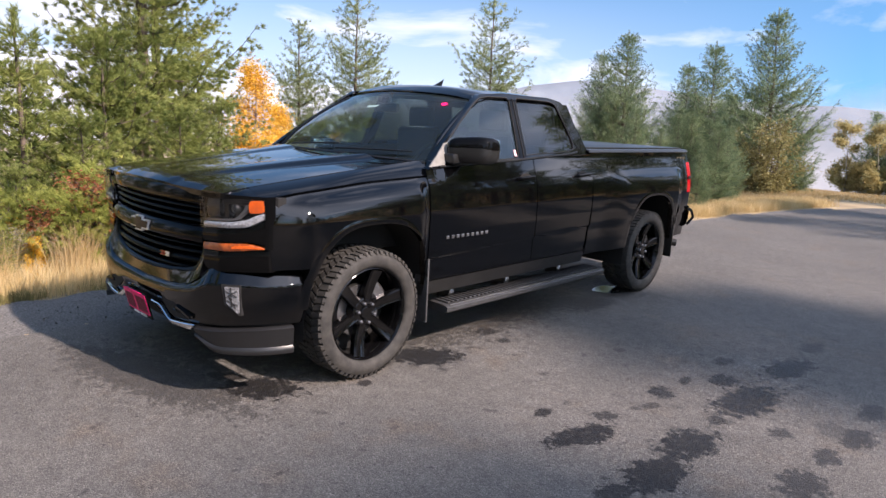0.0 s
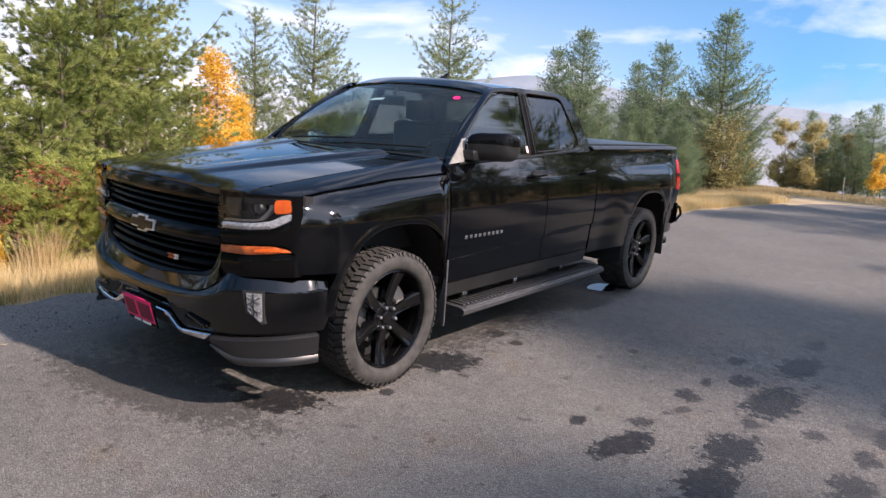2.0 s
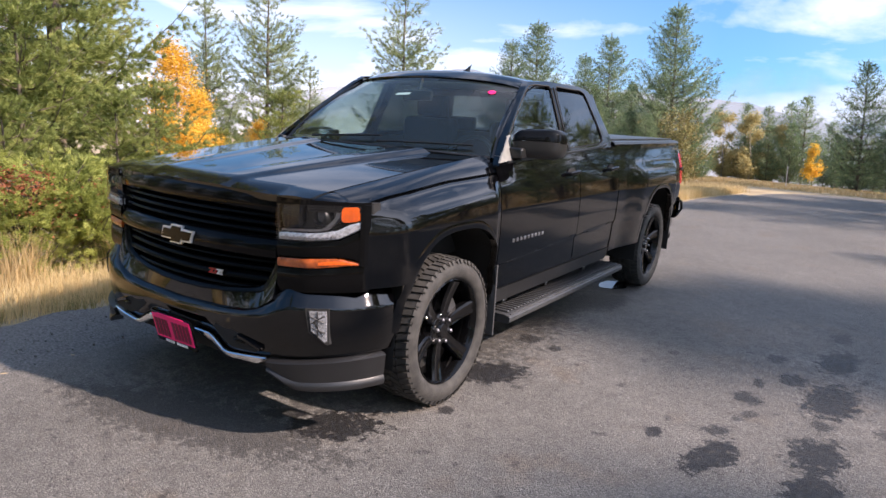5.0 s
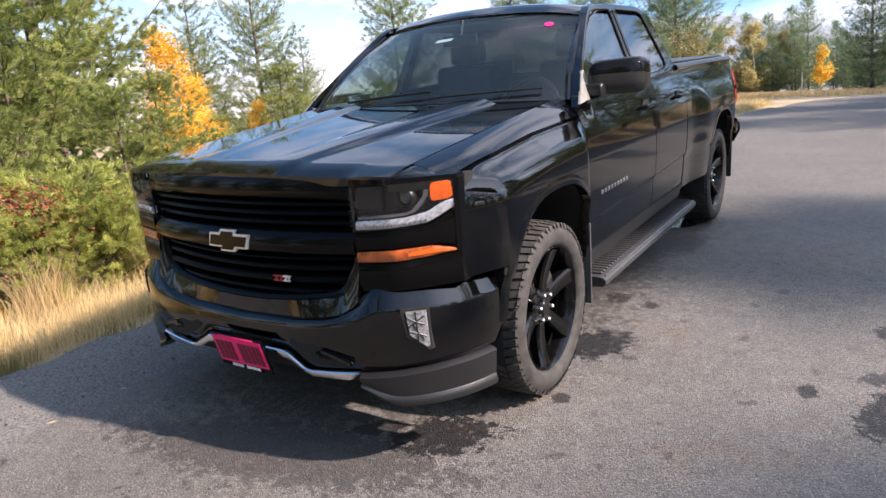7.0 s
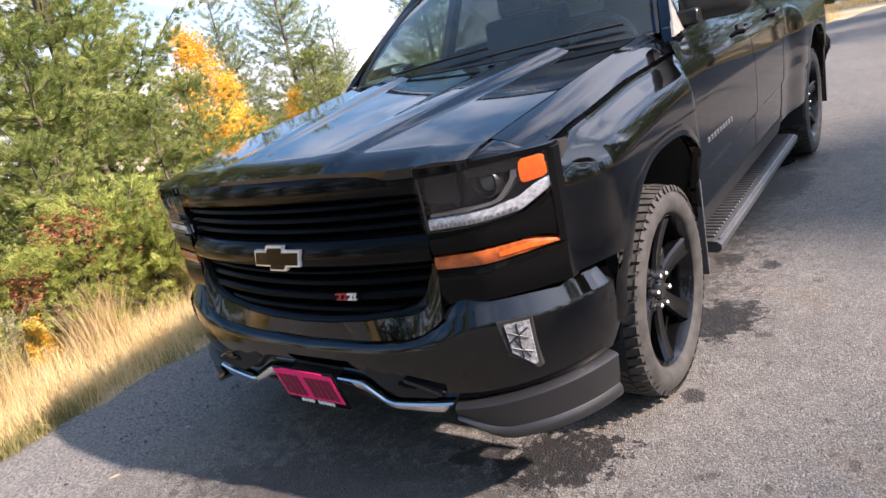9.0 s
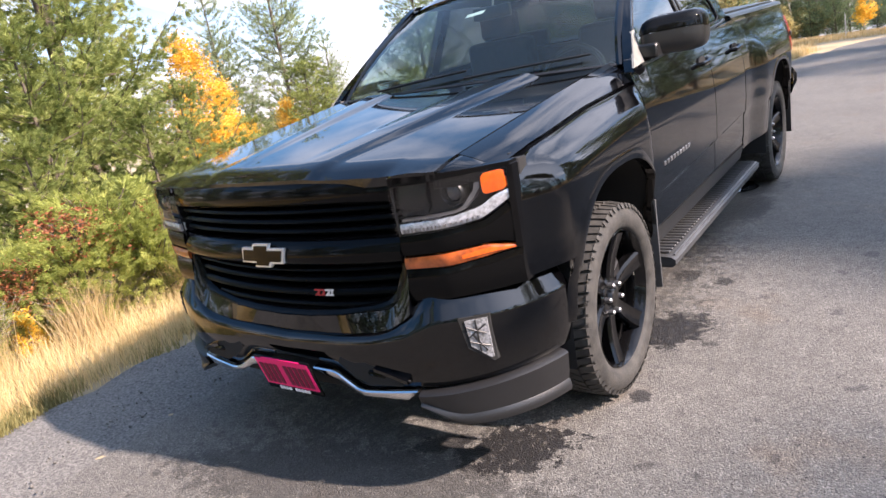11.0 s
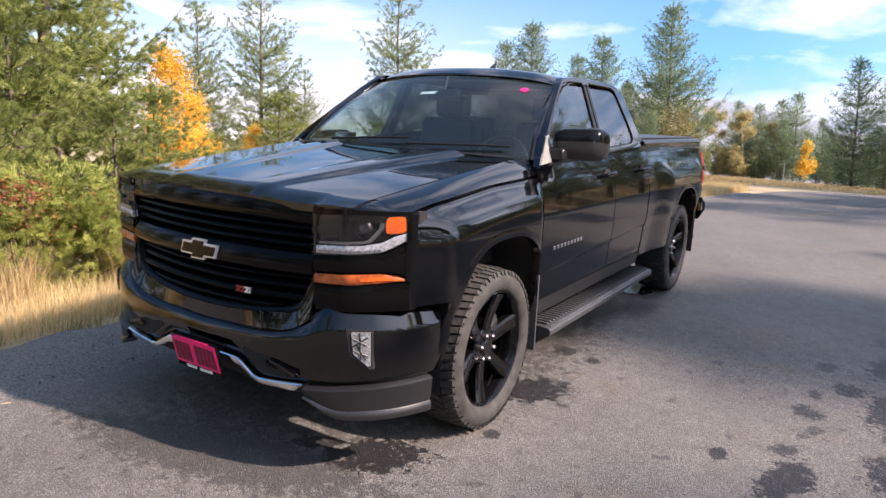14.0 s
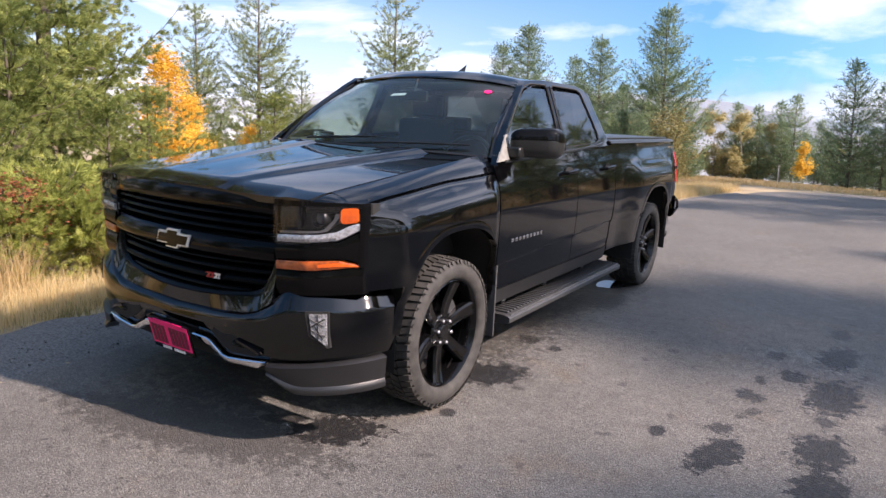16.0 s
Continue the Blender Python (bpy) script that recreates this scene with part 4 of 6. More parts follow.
def wheel(s, yc):
    X0 = s * 0.998

    def at(r, a, d):
        """A point at radius r and angle a, d metres in from the outer face."""
        return (X0 - s * d, yc + r * math.cos(a), 0.408 + r * math.sin(a))

    # rim barrel and lip
    bm = bmesh.new()
    N = 64
    prof = [(0.270, 0.26), (0.262, 0.10), (0.272, 0.045), (0.281, 0.022), (0.287, 0.012), (0.293, 0.016), (0.296, 0.03)]
    rows = [[at(r, 2 * math.pi * k / N, d) for k in range(N)] for r, d in prof]
    grid(bm, rows, True)
    rim = part("wheel", bm, WHEELBLACK, truck, "gloss black six-spoke wheel", 40)
    # six twin-edged spokes
    for q in range(6):
        a0 = radians(17 + 60 * q)
        bm = bmesh.new()
        rows = []
        for k in range(9):
            v = k / 8
            r = lerp(0.062, 0.274, v)
            hw = lerp(0.030, 0.044, v)
            d = lerp(0.062, 0.022, v) + 0.010 * math.sin(math.pi * v)
            row = []
            for o, dd in ((-1, 0.05), (-1, 0.012), (-0.78, 0.0), (-0.3, 0.006), (0.3, 0.006), (0.78, 0.0), (1, 0.012), (1, 0.05)):
                a = a0 + math.atan2(o * hw, r)
                row.append(at(math.hypot(r, o * hw), a, d + dd))
            rows.append(row)
        grid(bm, rows)
        part("spoke", bm, WHEELBLACK, rim, angle=30)
    bm = bmesh.new()
    rows = [[at(r, 2 * math.pi * k / 32, d) for k in range(32)] for r, d in ((0.098, 0.12), (0.094, 0.072), (0.085, 0.064), (0.045, 0.062), (0.040, 0.05), (0.036, 0.046), (0.0005, 0.046))]
    grid(bm, rows, True)
    part("hub", bm, WHEELBLACK, rim)
    for q in range(6):
        bm = bmesh.new()
        a = radians(47 + 60 * q)
        c = Vector(at(0.066, a, 0.0))
        tube(bm, [c + Vector((-s * 0.066, 0, 0)), c + Vector((-s * 0.040, 0, 0)), c + Vector((-s * 0.034, 0, 0))], [0.0115, 0.0115, 0.006], 6)
        part("lug_nut", bm, METALGREY, rim)
    bm = bmesh.new()
    rows = [[at(r, 2 * math.pi * k / 40, d) for k in range(40)] for r, d in ((0.10, 0.13), (0.165, 0.13), (0.168, 0.15), (0.168, 0.17))]
    grid(bm, rows, True)
    part("brake_disc", bm, METALGREY, rim)
    bm = bmesh.new()
    rows = [[at(r, a, d) for a in np.linspace(radians(10), radians(75), 8)] for r, d in ((0.12, 0.105), (0.135, 0.09), (0.20, 0.09), (0.215, 0.105), (0.215, 0.16))]
    grid(bm, rows)
    part("brake_caliper", bm, METALGREY, rim)
    bm = bmesh.new()
    grid(bm, [[at(r, 2 * math.pi * k / 24, 0.2) for k in range(24)] for r in (0.001, 0.268)], True)
    part("wheel_back", bm, BLACK, rim)
    # tyre with tread blocks
    bm = bmesh.new()
    N = 120
    prof = [(0.290, 0.27), (0.330, 0.288), (0.372, 0.283), (0.389, 0.262), (0.392, 0.235), (0.393, 0.14), (0.392, 0.045), (0.388, 0.020), (0.382, 0.006), (0.365, -0.004), (0.340, -0.008), (0.315, -0.002), (0.302, 0.006), (0.296, 0.014), (0.290, 0.030)]
    rows = [[at(r, 2 * math.pi * k / N, d) for k in range(N)] for r, d in prof]
    grid(bm, rows, True)
    part("tyre", bm, RUBBER, rim, "dusty black all-terrain tyre", 30)
    bm = bmesh.new()
    rnd = random.Random(5)
    for lane, (d0, d1, count, slant) in enumerate(((0.006, 0.066, 60, 0.03), (0.073, 0.120, 56, -0.05), (0.127, 0.162, 56, 0.05), (0.169, 0.216, 56, -0.05), (0.223, 0.277, 60, 0.03))):
        for k in range(count):
            a = 2 * math.pi * (k + 0.37 * lane) / count
            w = 2 * math.pi / count * rnd.choice((0.66, 0.72, 0.76))
            r1 = 0.4085
            r0 = 0.388
            pts = []
            for aa, dd in ((a, d0), (a + w, d0), (a + w + slant, d1), (a + slant, d1)):
                ro = r1 - (0.010 if dd < 0.01 or dd > 0.27 else 0)
                pts.append((at(r0, aa, dd), at(ro, aa, dd + (0.002 if dd < 0.01 else 0))))
            b = [bm.verts.new(p[0]) for p in pts]
            t_ = [bm.verts.new(p[1]) for p in pts]
            bm.faces.new(t_)
            for i in range(4):
                bm.faces.new((b[i], b[(i + 1) % 4], t_[(i + 1) % 4], t_[i]))
    # shoulder lugs running down the sidewall
    for k in range(60):
        a = 2 * math.pi * k / 60
        w = 2 * math.pi / 60 * (0.7 if k % 2 else 0.5)
        q_ = [at(0.398, a, 0.008), at(0.398, a + w, 0.008), at(0.380, a + w * 0.9, -0.001), at(0.380, a + w * 0.1, -0.001)]
        p_ = [at(0.402, a, 0.006), at(0.402, a + w, 0.006), at(0.380, a + w * 0.9, -0.004), at(0.380, a + w * 0.1, -0.004)]
        b, t_ = [bm.verts.new(p) for p in q_], [bm.verts.new(p) for p in p_]
        bm.faces.new(t_)
        for i in range(4):
            bm.faces.new((b[i], b[(i + 1) % 4], t_[(i + 1) % 4], t_[i]))
    tagged(part("tread", bm, RUBBER, rim, "", 30), "chunky tread blocks and shoulder lugs", kind="stuff")


# ---- front end ----
def face_y(x):
    return -0.965 + 0.085 * (abs(x) / 0.62) ** 2.2


def bar(bm, x0, x1, z0, z1, off0, off1, n=26, zfun=None):
    """A horizontal grille bar that follows the front's curve: off is how far it stands back."""
    rows = []
    for k in range(n + 1):
        x = lerp(x0, x1, k / n)
        y = face_y(x)
        dz = zfun(x) if zfun else 0
        h = z1 - z0
        rows.append([(x, y + off1, z0 + dz), (x, y + off0 + 0.004, z0 + dz + 0.001), (x, y + off0, z0 + dz + 0.2 * h), (x, y + off0 + 0.002, z0 + dz + 0.55 * h), (x, y + off0 + 0.010, z1 + dz - 0.12 * h), (x, y + off0 + 0.018, z1 + dz), (x, y + off1, z1 + dz + 0.004)])
    grid(bm, rows)


GRILLE_LOW = [(-0.592, 0.868), (-0.585, 0.835), (-0.553, 0.765), (-0.532, 0.735), (-0.50, 0.718), (-0.44, 0.708), (-0.3, 0.692), (-0.15, 0.684), (0, 0.681)]
GRILLE_LOW = GRILLE_LOW + [(-x, z) for x, z in GRILLE_LOW[-2::-1]]


def low_edge(x):
    return float(np.interp(x, [p[0] for p in GRILLE_LOW], [p[1] for p in GRILLE_LOW]))


def grille():
    # smooth band under the hood's edge
    bm = bmesh.new()
    rows = []
    for x in np.linspace(-0.595, 0.595, 41):
        drop = 0.014 * (abs(x) / 0.595) ** 3
        rows.append([(x, face_y(x) + d, z - drop) for d, z in ((0.045, 1.092), (0.012, 1.096), (0.004, 1.104), (0.002, 1.118), (0.004, 1.145), (0.009, 1.165), (0.019, 1.181), (0.034, 1.187), (0.06, 1.187))])
    shell(bm, rows, (0, 0.05, -0.002))
    top = part("grille", bm, GLOSS, truck, "gloss black grille with horizontal bars")
    bm = bmesh.new()
    grid(bm, [[(x, face_y(x) + 0.10, z) for z in (0.64, 0.8, 1.14)] for x in np.linspace(-0.595, 0.595, 20)])
    part("grille_backing", bm, BLACK, top)
    # broad bar that carries the badge
    bm = bmesh.new()
    rows = []
    for x in np.linspace(-0.595, 0.595, 41):
        rows.append([(x, face_y(x) + d, z) for d, z in ((0.06, 0.870), (0.012, 0.873), (0.001, 0.879), (-0.006, 0.892), (-0.006, 0.918), (0.0, 0.94), (0.011, 0.958), (0.026, 0.968), (0.06, 0.971))])
    shell(bm, rows, (0, 0.03, 0))
    part("centre_bar", bm, GLOSS, top)
    for z, h, off in ((0.985, 0.022, 0.03), (1.022, 0.024, 0.026), (1.060, 0.024, 0.022)):
        bm = bmesh.new()
        bar(bm, -0.585, 0.585, z, z + h, off, 0.09)
        part("grille_bar", bm, GRILLEBLACK, top)
    for k, z in enumerate((0.838, 0.796, 0.748, 0.702)):
        bm = bmesh.new()
        w = (0.575, 0.56, 0.535, 0.46)[k]
        bar(bm, -w, w, z, z + (0.02, 0.026, 0.03, 0.022)[k], 0.03 if k != 2 else 0.02, 0.09, zfun=lambda x: 0.012 * (x / 0.6) ** 2)
        part("grille_bar", bm, GRILLEBLACK, top)
    # moulded frame round the lower opening, thick at the slanted ends
    bm = bmesh.new()
    rows = []
    n = len(GRILLE_LOW)
    for k, (x, z) in enumerate(GRILLE_LOW):
        a, b = Vector(GRILLE_LOW[max(k - 1, 0)]), Vector(GRILLE_LOW[min(k + 1, n - 1)])
        d = (b - a).normalized()
        out = Vector((d.y, -d.x))
        w = 0.03 if abs(x) > 0.45 else 0.018
        row = []
        for o, dep in ((-1.0, 0.055), (-0.8, 0.022), (-0.3, 0.006), (0.3, 0.0), (0.8, 0.006), (1.0, 0.03)):
            px, pz = x + out.x * o * w, z + out.y * o * w
            row.append((px, face_y(px) + dep + 0.006, pz))
        rows.append(row)
    grid(bm, rows)
    part("grille_surround", bm, GLOSS, top)
    for s in (1, -1):
        bm = bmesh.new()
        tube(bm, [(s * 0.5975, face_y(0.6) + 0.004, 1.168), (s * 0.5975, face_y(0.6) + 0.006, 1.0), (s * 0.597, face_y(0.6) + 0.012, 0.84)], 0.0035, 6)
        part("grille_edge", bm, BLACK, top)
        bm = bmesh.new()
        tube(bm, [(s * 0.598, face_y(0.6) - 0.002, 1.150), (s * 0.598, face_y(0.6), 1.166)], 0.004, 6)
        part("edge_tip", bm, METALGREY, top)
    # badge: plain cross shape, chrome rim with black middle
    cross = [(-0.122, -0.030), (-0.042, -0.030), (-0.050, -0.046), (0.036, -0.046), (0.046, -0.030), (0.106, -0.030), (0.122, 0.028), (0.042, 0.028), (0.050, 0.045), (-0.036, 0.045), (-0.046, 0.028), (-0.106, 0.028)]
    bm = bmesh.new()
    slab(bm, cross, [], lambda u, v: (u, -0.982 + 0.25 * u * u, 0.917 + v), (0, 0.014, 0))
    badge = part("front_badge", bm, RIM, top, "plain chrome-edged cross badge")
    bm = bmesh.new()
    slab(bm, [(u - math.copysign(0.009, u), v - math.copysign(0.0075, v)) for u, v in cross], [], lambda u, v: (u, -0.986 + 0.25 * u * u, 0.917 + v), (0, 0.006, 0))
    part("badge_inlay", bm, GLOSS, badge)
    # small trim badge: three slanted marks on a dark plate
    bm = bmesh.new()
    slab(bm, [(-0.048, -0.016), (0.044, -0.016), (0.050, 0.016), (-0.042, 0.016)], [], lambda a, b: (0.243 + a, face_y(0.243 + a) + 0.016, 0.768 + b), (0, 0.01, 0))
    base_ = part("trim_badge", bm, GLOSS, top, "small badge with red and silver marks")
    for u, w, m_ in ((0.210, 0.015, REDLENS), (0.2365, 0.012, REDLENS), (0.258, 0.013, BADGE), (0.278, 0.006, BADGE)):
        bm = bmesh.new()
        slab(bm, [(-w, -0.0125), (w - 0.004, -0.0125), (w, -0.008), (w - 0.008, -0.006), (w + 0.003, 0.0125), (-w + 0.004, 0.0125), (-w + 0.001, 0.007), (w - 0.009, 0.005)], [], lambda a, b: (u + a, face_y(u + a) + 0.0125, 0.768 + b), (0, 0.005, 0))
        part("badge_mark", bm, m_, base_)


def lamp_y(x):
    """Front surface of the headlamps, swept back towards the wings."""
    return -0.895 + 0.05 * (x - 0.62) / 0.3 + 1.1 * max(0.0, x - 0.74) ** 1.35


SMOKED = mat("smoked_lamp_black", (0.012, 0.012, 0.013), 0.16, spec=0.4)
PROJECTOR = mat("projector_glass", (0.05, 0.05, 0.055), 0.03, coat=1.0)


def headlights(s):
    def sheet(nm, poly, m_, parent, off, depth=0.012, n=18, label="", bow=0.0):
        """A curved plate on the lamp's surface: poly gives (x, low z, high z)."""
        bm = bmesh.new()
        px = [p[0] for p in poly]
        rows = []
        for k in range(n + 1):
            x = lerp(px[0], px[-1], k / n)
            z0, z1 = float(np.interp(x, px, [p[1] for p in poly])), float(np.interp(x, px, [p[2] for p in poly]))
            rows.append([(s * x, lamp_y(x) + off + bow * (2 * j / 6 - 1) ** 2, lerp(z0, z1, j / 6)) for j in range(7)])
        shell(bm, rows, (0, depth, 0))
        return part(nm, bm, m_, parent, label)

    body = sheet("headlight", [(0.602, 0.78, 1.160), (0.945, 0.79, 1.156)], BLACK, truck, 0.07, 0.05, label="black-housed headlight with amber marker and white strip")
    # gloss panels between strip, reflector and bumper, each a little crowned
    sheet("headlight_mask", [(0.602, 0.900, 0.968), (0.78, 0.912, 0.982), (0.87, 0.916, 0.990), (0.90, 0.915, 1.012), (0.948, 0.893, 1.045)], GLOSS, body, 0.004, 0.04, bow=0.006)
    sheet("lower_mask", [(0.602, 0.735, 0.848), (0.78, 0.748, 0.857), (0.87, 0.752, 0.867), (0.948, 0.756, 0.876)], GLOSS, body, 0.006, 0.04, bow=0.008)
    sheet("headlight_brow", [(0.602, 1.135, 1.166), (0.80, 1.146, 1.166), (0.948, 1.150, 1.164)], GLOSS, body, 0.0, 0.05)
    sheet("outer_frame", [(0.937, 0.88, 1.158), (0.952, 0.88, 1.152)], GLOSS, body, 0.002, 0.04, 4)
    # light strip: clear white bar with fine ribs, kinked up at its outer end
    sheet("running_light", [(0.612, 0.976, 1.008), (0.80, 0.990, 1.022), (0.862, 0.998, 1.036), (0.90, 1.022, 1.064), (0.938, 1.050, 1.078)], SILVER, body, 0.006, 0.03, 24, "white light strip", bow=0.004)
    for k in range(17):
        x = 0.626 + 0.0145 * k
        z0 = float(np.interp(x, (0.612, 0.80, 0.862), (0.976, 0.990, 0.998)))
        bm = bmesh.new()
        box(bm, s * x - 0.0016, s * x + 0.0016, lamp_y(x) - 0.001, lamp_y(x) + 0.02, z0 + 0.003, z0 + 0.014)
        part("light_rib", bm, METALGREY, body)
    # smoked bowl with a bright L-shaped bezel and the projector
    sheet("bowl", [(0.612, 1.022, 1.132), (0.80, 1.034, 1.142), (0.85, 1.06, 1.142), (0.872, 1.09, 1.142)], SMOKED, body, 0.05, 0.004)
    sheet("inner_panel", [(0.612, 1.026, 1.132), (0.70, 1.032, 1.136), (0.715, 1.06, 1.137)], SMOKED, body, 0.025, 0.03, bow=0.01)
    sheet("bezel", [(0.622, 1.016, 1.024), (0.80, 1.030, 1.038), (0.822, 1.036, 1.050), (0.852, 1.070, 1.094), (0.860, 1.086, 1.136), (0.868, 1.096, 1.138)], METALGREY, body, 0.01, 0.02, 30)
    sheet("amber_marker", [(0.877, 1.080, 1.132), (0.884, 1.074, 1.141), (0.924, 1.078, 1.144), (0.932, 1.086, 1.138)], AMBER, body, -0.001, 0.03, 16, "amber marker lens", bow=0.004)
    sheet("lower_reflector", [(0.604, 0.852, 0.890), (0.78, 0.862, 0.904), (0.862, 0.872, 0.909), (0.905, 0.878, 0.896), (0.942, 0.880, 0.888)], AMBER_DARK, body, 0.006, 0.03, 20, "amber strip reflector", bow=0.004)
    sheet("reflector_core", [(0.80, 0.876, 0.890), (0.862, 0.882, 0.900), (0.90, 0.883, 0.892), (0.935, 0.883, 0.886)], AMBER, body, 0.004, 0.004, 10)
    bm = bmesh.new()
    c = Vector((s * 0.788, lamp_y(0.788) + 0.045, 1.092))
    rows = [[c + Vector((r * math.cos(a), d, r * math.sin(a))) for a in [2 * math.pi * k / 24 for k in range(24)]] for r, d in ((0.043, 0.03), (0.043, -0.012), (0.039, -0.018), (0.034, -0.012), (0.032, 0.004))]
    grid(bm, rows, True)
    part("projector_ring", bm, SATIN, body)
    bm = bmesh.new()
    bmesh.ops.create_uvsphere(bm, u_segments=18, v_segments=12, radius=0.031, matrix=Matrix.Translation(c) @ Matrix.Diagonal((1, 0.6, 1, 1)))
    part("projector_lens", bm, PROJECTOR, body)
    sheet("lens_cover", [(0.604, 0.972, 1.138), (0.80, 0.986, 1.148), (0.862, 0.994, 1.149), (0.90, 1.018, 1.15), (0.942, 1.048, 1.15)], LENS, body, -0.008, 0.003, 20)


BUMP_W, BUMP_D = 0.992, 0.478


def bump_y(x, z=1.0):
    """Plan curve of the bumper: nearly flat in front, round at the corners, ending ahead of the wheel."""
    a = min(1.0, abs(x) / BUMP_W)
    return -0.50 - BUMP_D * (1 - a ** 4.5) ** 0.625


def bump_line():
    """Stations along the bumper from one wheel to the other: place and outward normal."""
    half = [(0.82 * k / 26, bump_y(0.82 * k / 26)) for k in range(27)]
    for k in range(1, 23):
        th = lerp(math.asin((0.82 / BUMP_W) ** 2.25), math.pi / 2, k / 22)
        half.append((BUMP_W * math.sin(th) ** (1 / 2.25), -0.50 - BUMP_D * max(0.0, math.cos(th)) ** 1.25))
    pts = [(-x, y) for x, y in half[:0:-1]] + half
    out = []
    for k, (x, y) in enumerate(pts):
        a, b = Vector(pts[max(k - 1, 0)]), Vector(pts[min(k + 1, len(pts) - 1)])
        d = (b - a).normalized()
        out.append((x, y, d.y, -d.x))
    return out


def bumper():
    line = bump_line()

    def top_z(x):
        a = abs(x)
        return float(np.interp(a, (0, 0.30, 0.45, 0.52, 0.585, 0.64, 0.70, 0.85, 0.99), (0.606, 0.618, 0.632, 0.650, 0.688, 0.738, 0.766, 0.768, 0.765)))

    def low_z(x):
        return float(np.interp(abs(x), (0, 0.12, 0.24, 0.30, 0.36, 0.44, 0.60, 0.66, 0.99), (0.49, 0.488, 0.485, 0.45, 0.418, 0.42, 0.432, 0.436, 0.452)))

    bm = bmesh.new()
    rows = []
    for x, y, nx, ny in line:
        zt, low = top_z(x), low_z(x)
        led = sstep(0.47, 0.68, abs(x))

        def at(inset, z):
            return (x - nx * inset, y - ny * inset, z)
        row = [at(0.12, zt + 0.006), at(lerp(0.075, 0.056, led), zt + 0.002), at(lerp(0.028, 0.047, led), zt - lerp(0.006, 0.010, led)), at(lerp(0.010, 0.026, led), zt - lerp(0.016, 0.046, led)), at(lerp(0.002, 0.005, led), zt - lerp(0.028, 0.082, led)), at(0.0, zt - lerp(0.04, 0.090, led))]
        z0 = zt - lerp(0.05, 0.102, led)
        for k in range(9):
            v = k / 8
            row.append(at(0.004 * math.sin(math.pi * v) * -1 + 0.022 * v * v, lerp(z0, low, v)))
        row.append(at(0.05, low - 0.006))
        rows.append(row)
    grid(bm, rows)
    body = part("front_bumper", bm, PAINT, truck, "black front bumper with grey lower lip", 40)
    # sloping valence between grille frame and bumper
    bm = bmesh.new()
    rows = []
    for x in np.linspace(-0.60, 0.60, 49):
        z1, z0 = low_edge(max(-0.59, min(0.59, x))) - 0.004, top_z(x)
        y1, y0 = face_y(x) + 0.012, bump_y(x) + 0.03
        rows.append([(x, lerp(y0, y1, v), lerp(z0 - 0.004, max(z1, z0 + 0.004), v) ) for v in (0, 0.25, 0.5, 0.75, 1)])
    shell(bm, rows, (0, 0.03, 0))
    part("centre_valence", bm, PAINT, body)
    for s in (1, -1):
        # grey lip along the bottom of each corner
        bm = bmesh.new()
        rows = []
        for x, y, nx, ny in line:
            if s * x < 0.575 or y > -0.56:
                continue
            a = abs(x)
            k = sstep(0.56, 0.76, a)
            zt = lerp(0.412, 0.440, sstep(0.58, 0.99, a))
            zb = lerp(0.372, 0.288, k)
            row = []
            for out_, z in ((-0.04, zt + 0.006), (-0.004, zt + 0.002), (0.008, zt - 0.006), (0.006, zt - 0.014), (0.002, lerp(zt, zb, 0.5)), (-0.004, lerp(zt, zb, 0.72)), (0.003, lerp(zt, zb, 0.80)), (0.007, lerp(zt, zb, 0.9)), (0.003, zb), (-0.06, zb + 0.004)):
                row.append((x + nx * out_, y + ny * out_, z))
            rows.append(row)
        grid(bm, rows)
        part("lower_lip", bm, LIP, body, "grey plastic lower lip")
        # chrome trim beside the plate
        bm = bmesh.new()
        rows = []
        for x in np.linspace(0.128, 0.594, 34):
            z = float(np.interp(x, (0.128, 0.225, 0.25, 0.335, 0.37, 0.594), (0.470, 0.468, 0.462, 0.410, 0.404, 0.424)))
            w = float(np.interp(x, (0.128, 0.16, 0.225, 0.34, 0.45, 0.55, 0.594), (0.006, 0.022, 0.034, 0.024, 0.026, 0.034, 0.004)))
            y = bump_y(x) + 0.012
            rows.append([(s * x, y + 0.02, z + 0.004), (s * x, y - 0.010, z + 0.001), (s * x, y - 0.015, z - 0.004), (s * x, y - 0.013, z - w * 0.6), (s * x, y - 0.008, z - w), (s * x, y + 0.03, z - w - 0.002)])
        grid(bm, rows)
        part("chrome_trim", bm, CHROME, body, "chrome strip")
        # recess with the tow hook
        bm = bmesh.new()
        slab(bm, [(0.285, 0.535), (0.40, 0.522), (0.47, 0.500), (0.575, 0.462), (0.54, 0.440), (0.40, 0.434), (0.345, 0.456), (0.27, 0.508)], [], lambda x, z: (s * x, bump_y(x) - 0.001, z), (0, 0.006, 0))
        part("tow_hook_recess", bm, BLACK, body)
        bm = bmesh.new()
        tube(bm, [(s * 0.385, -0.945, 0.475), (s * 0.42, -0.972, 0.485), (s * 0.47, -0.965, 0.478), (s * 0.50, -0.93, 0.468)], 0.012, 8)
        part("tow_hook", bm, GLOSS, body)
        bm = bmesh.new()
        rows = []
        for x in np.linspace(0.44, 0.57, 8):
            z = float(np.interp(x, (0.44, 0.50, 0.57), (0.508, 0.492, 0.466)))
            rows.append([(s * x, bump_y(x) + 0.012, z + 0.004), (s * x, bump_y(x) - 0.012, z), (s * x, bump_y(x) - 0.010, z - 0.014), (s * x, bump_y(x) + 0.012, z - 0.018)])
        grid(bm, rows)
        part("recess_brow", bm, PAINT, body)

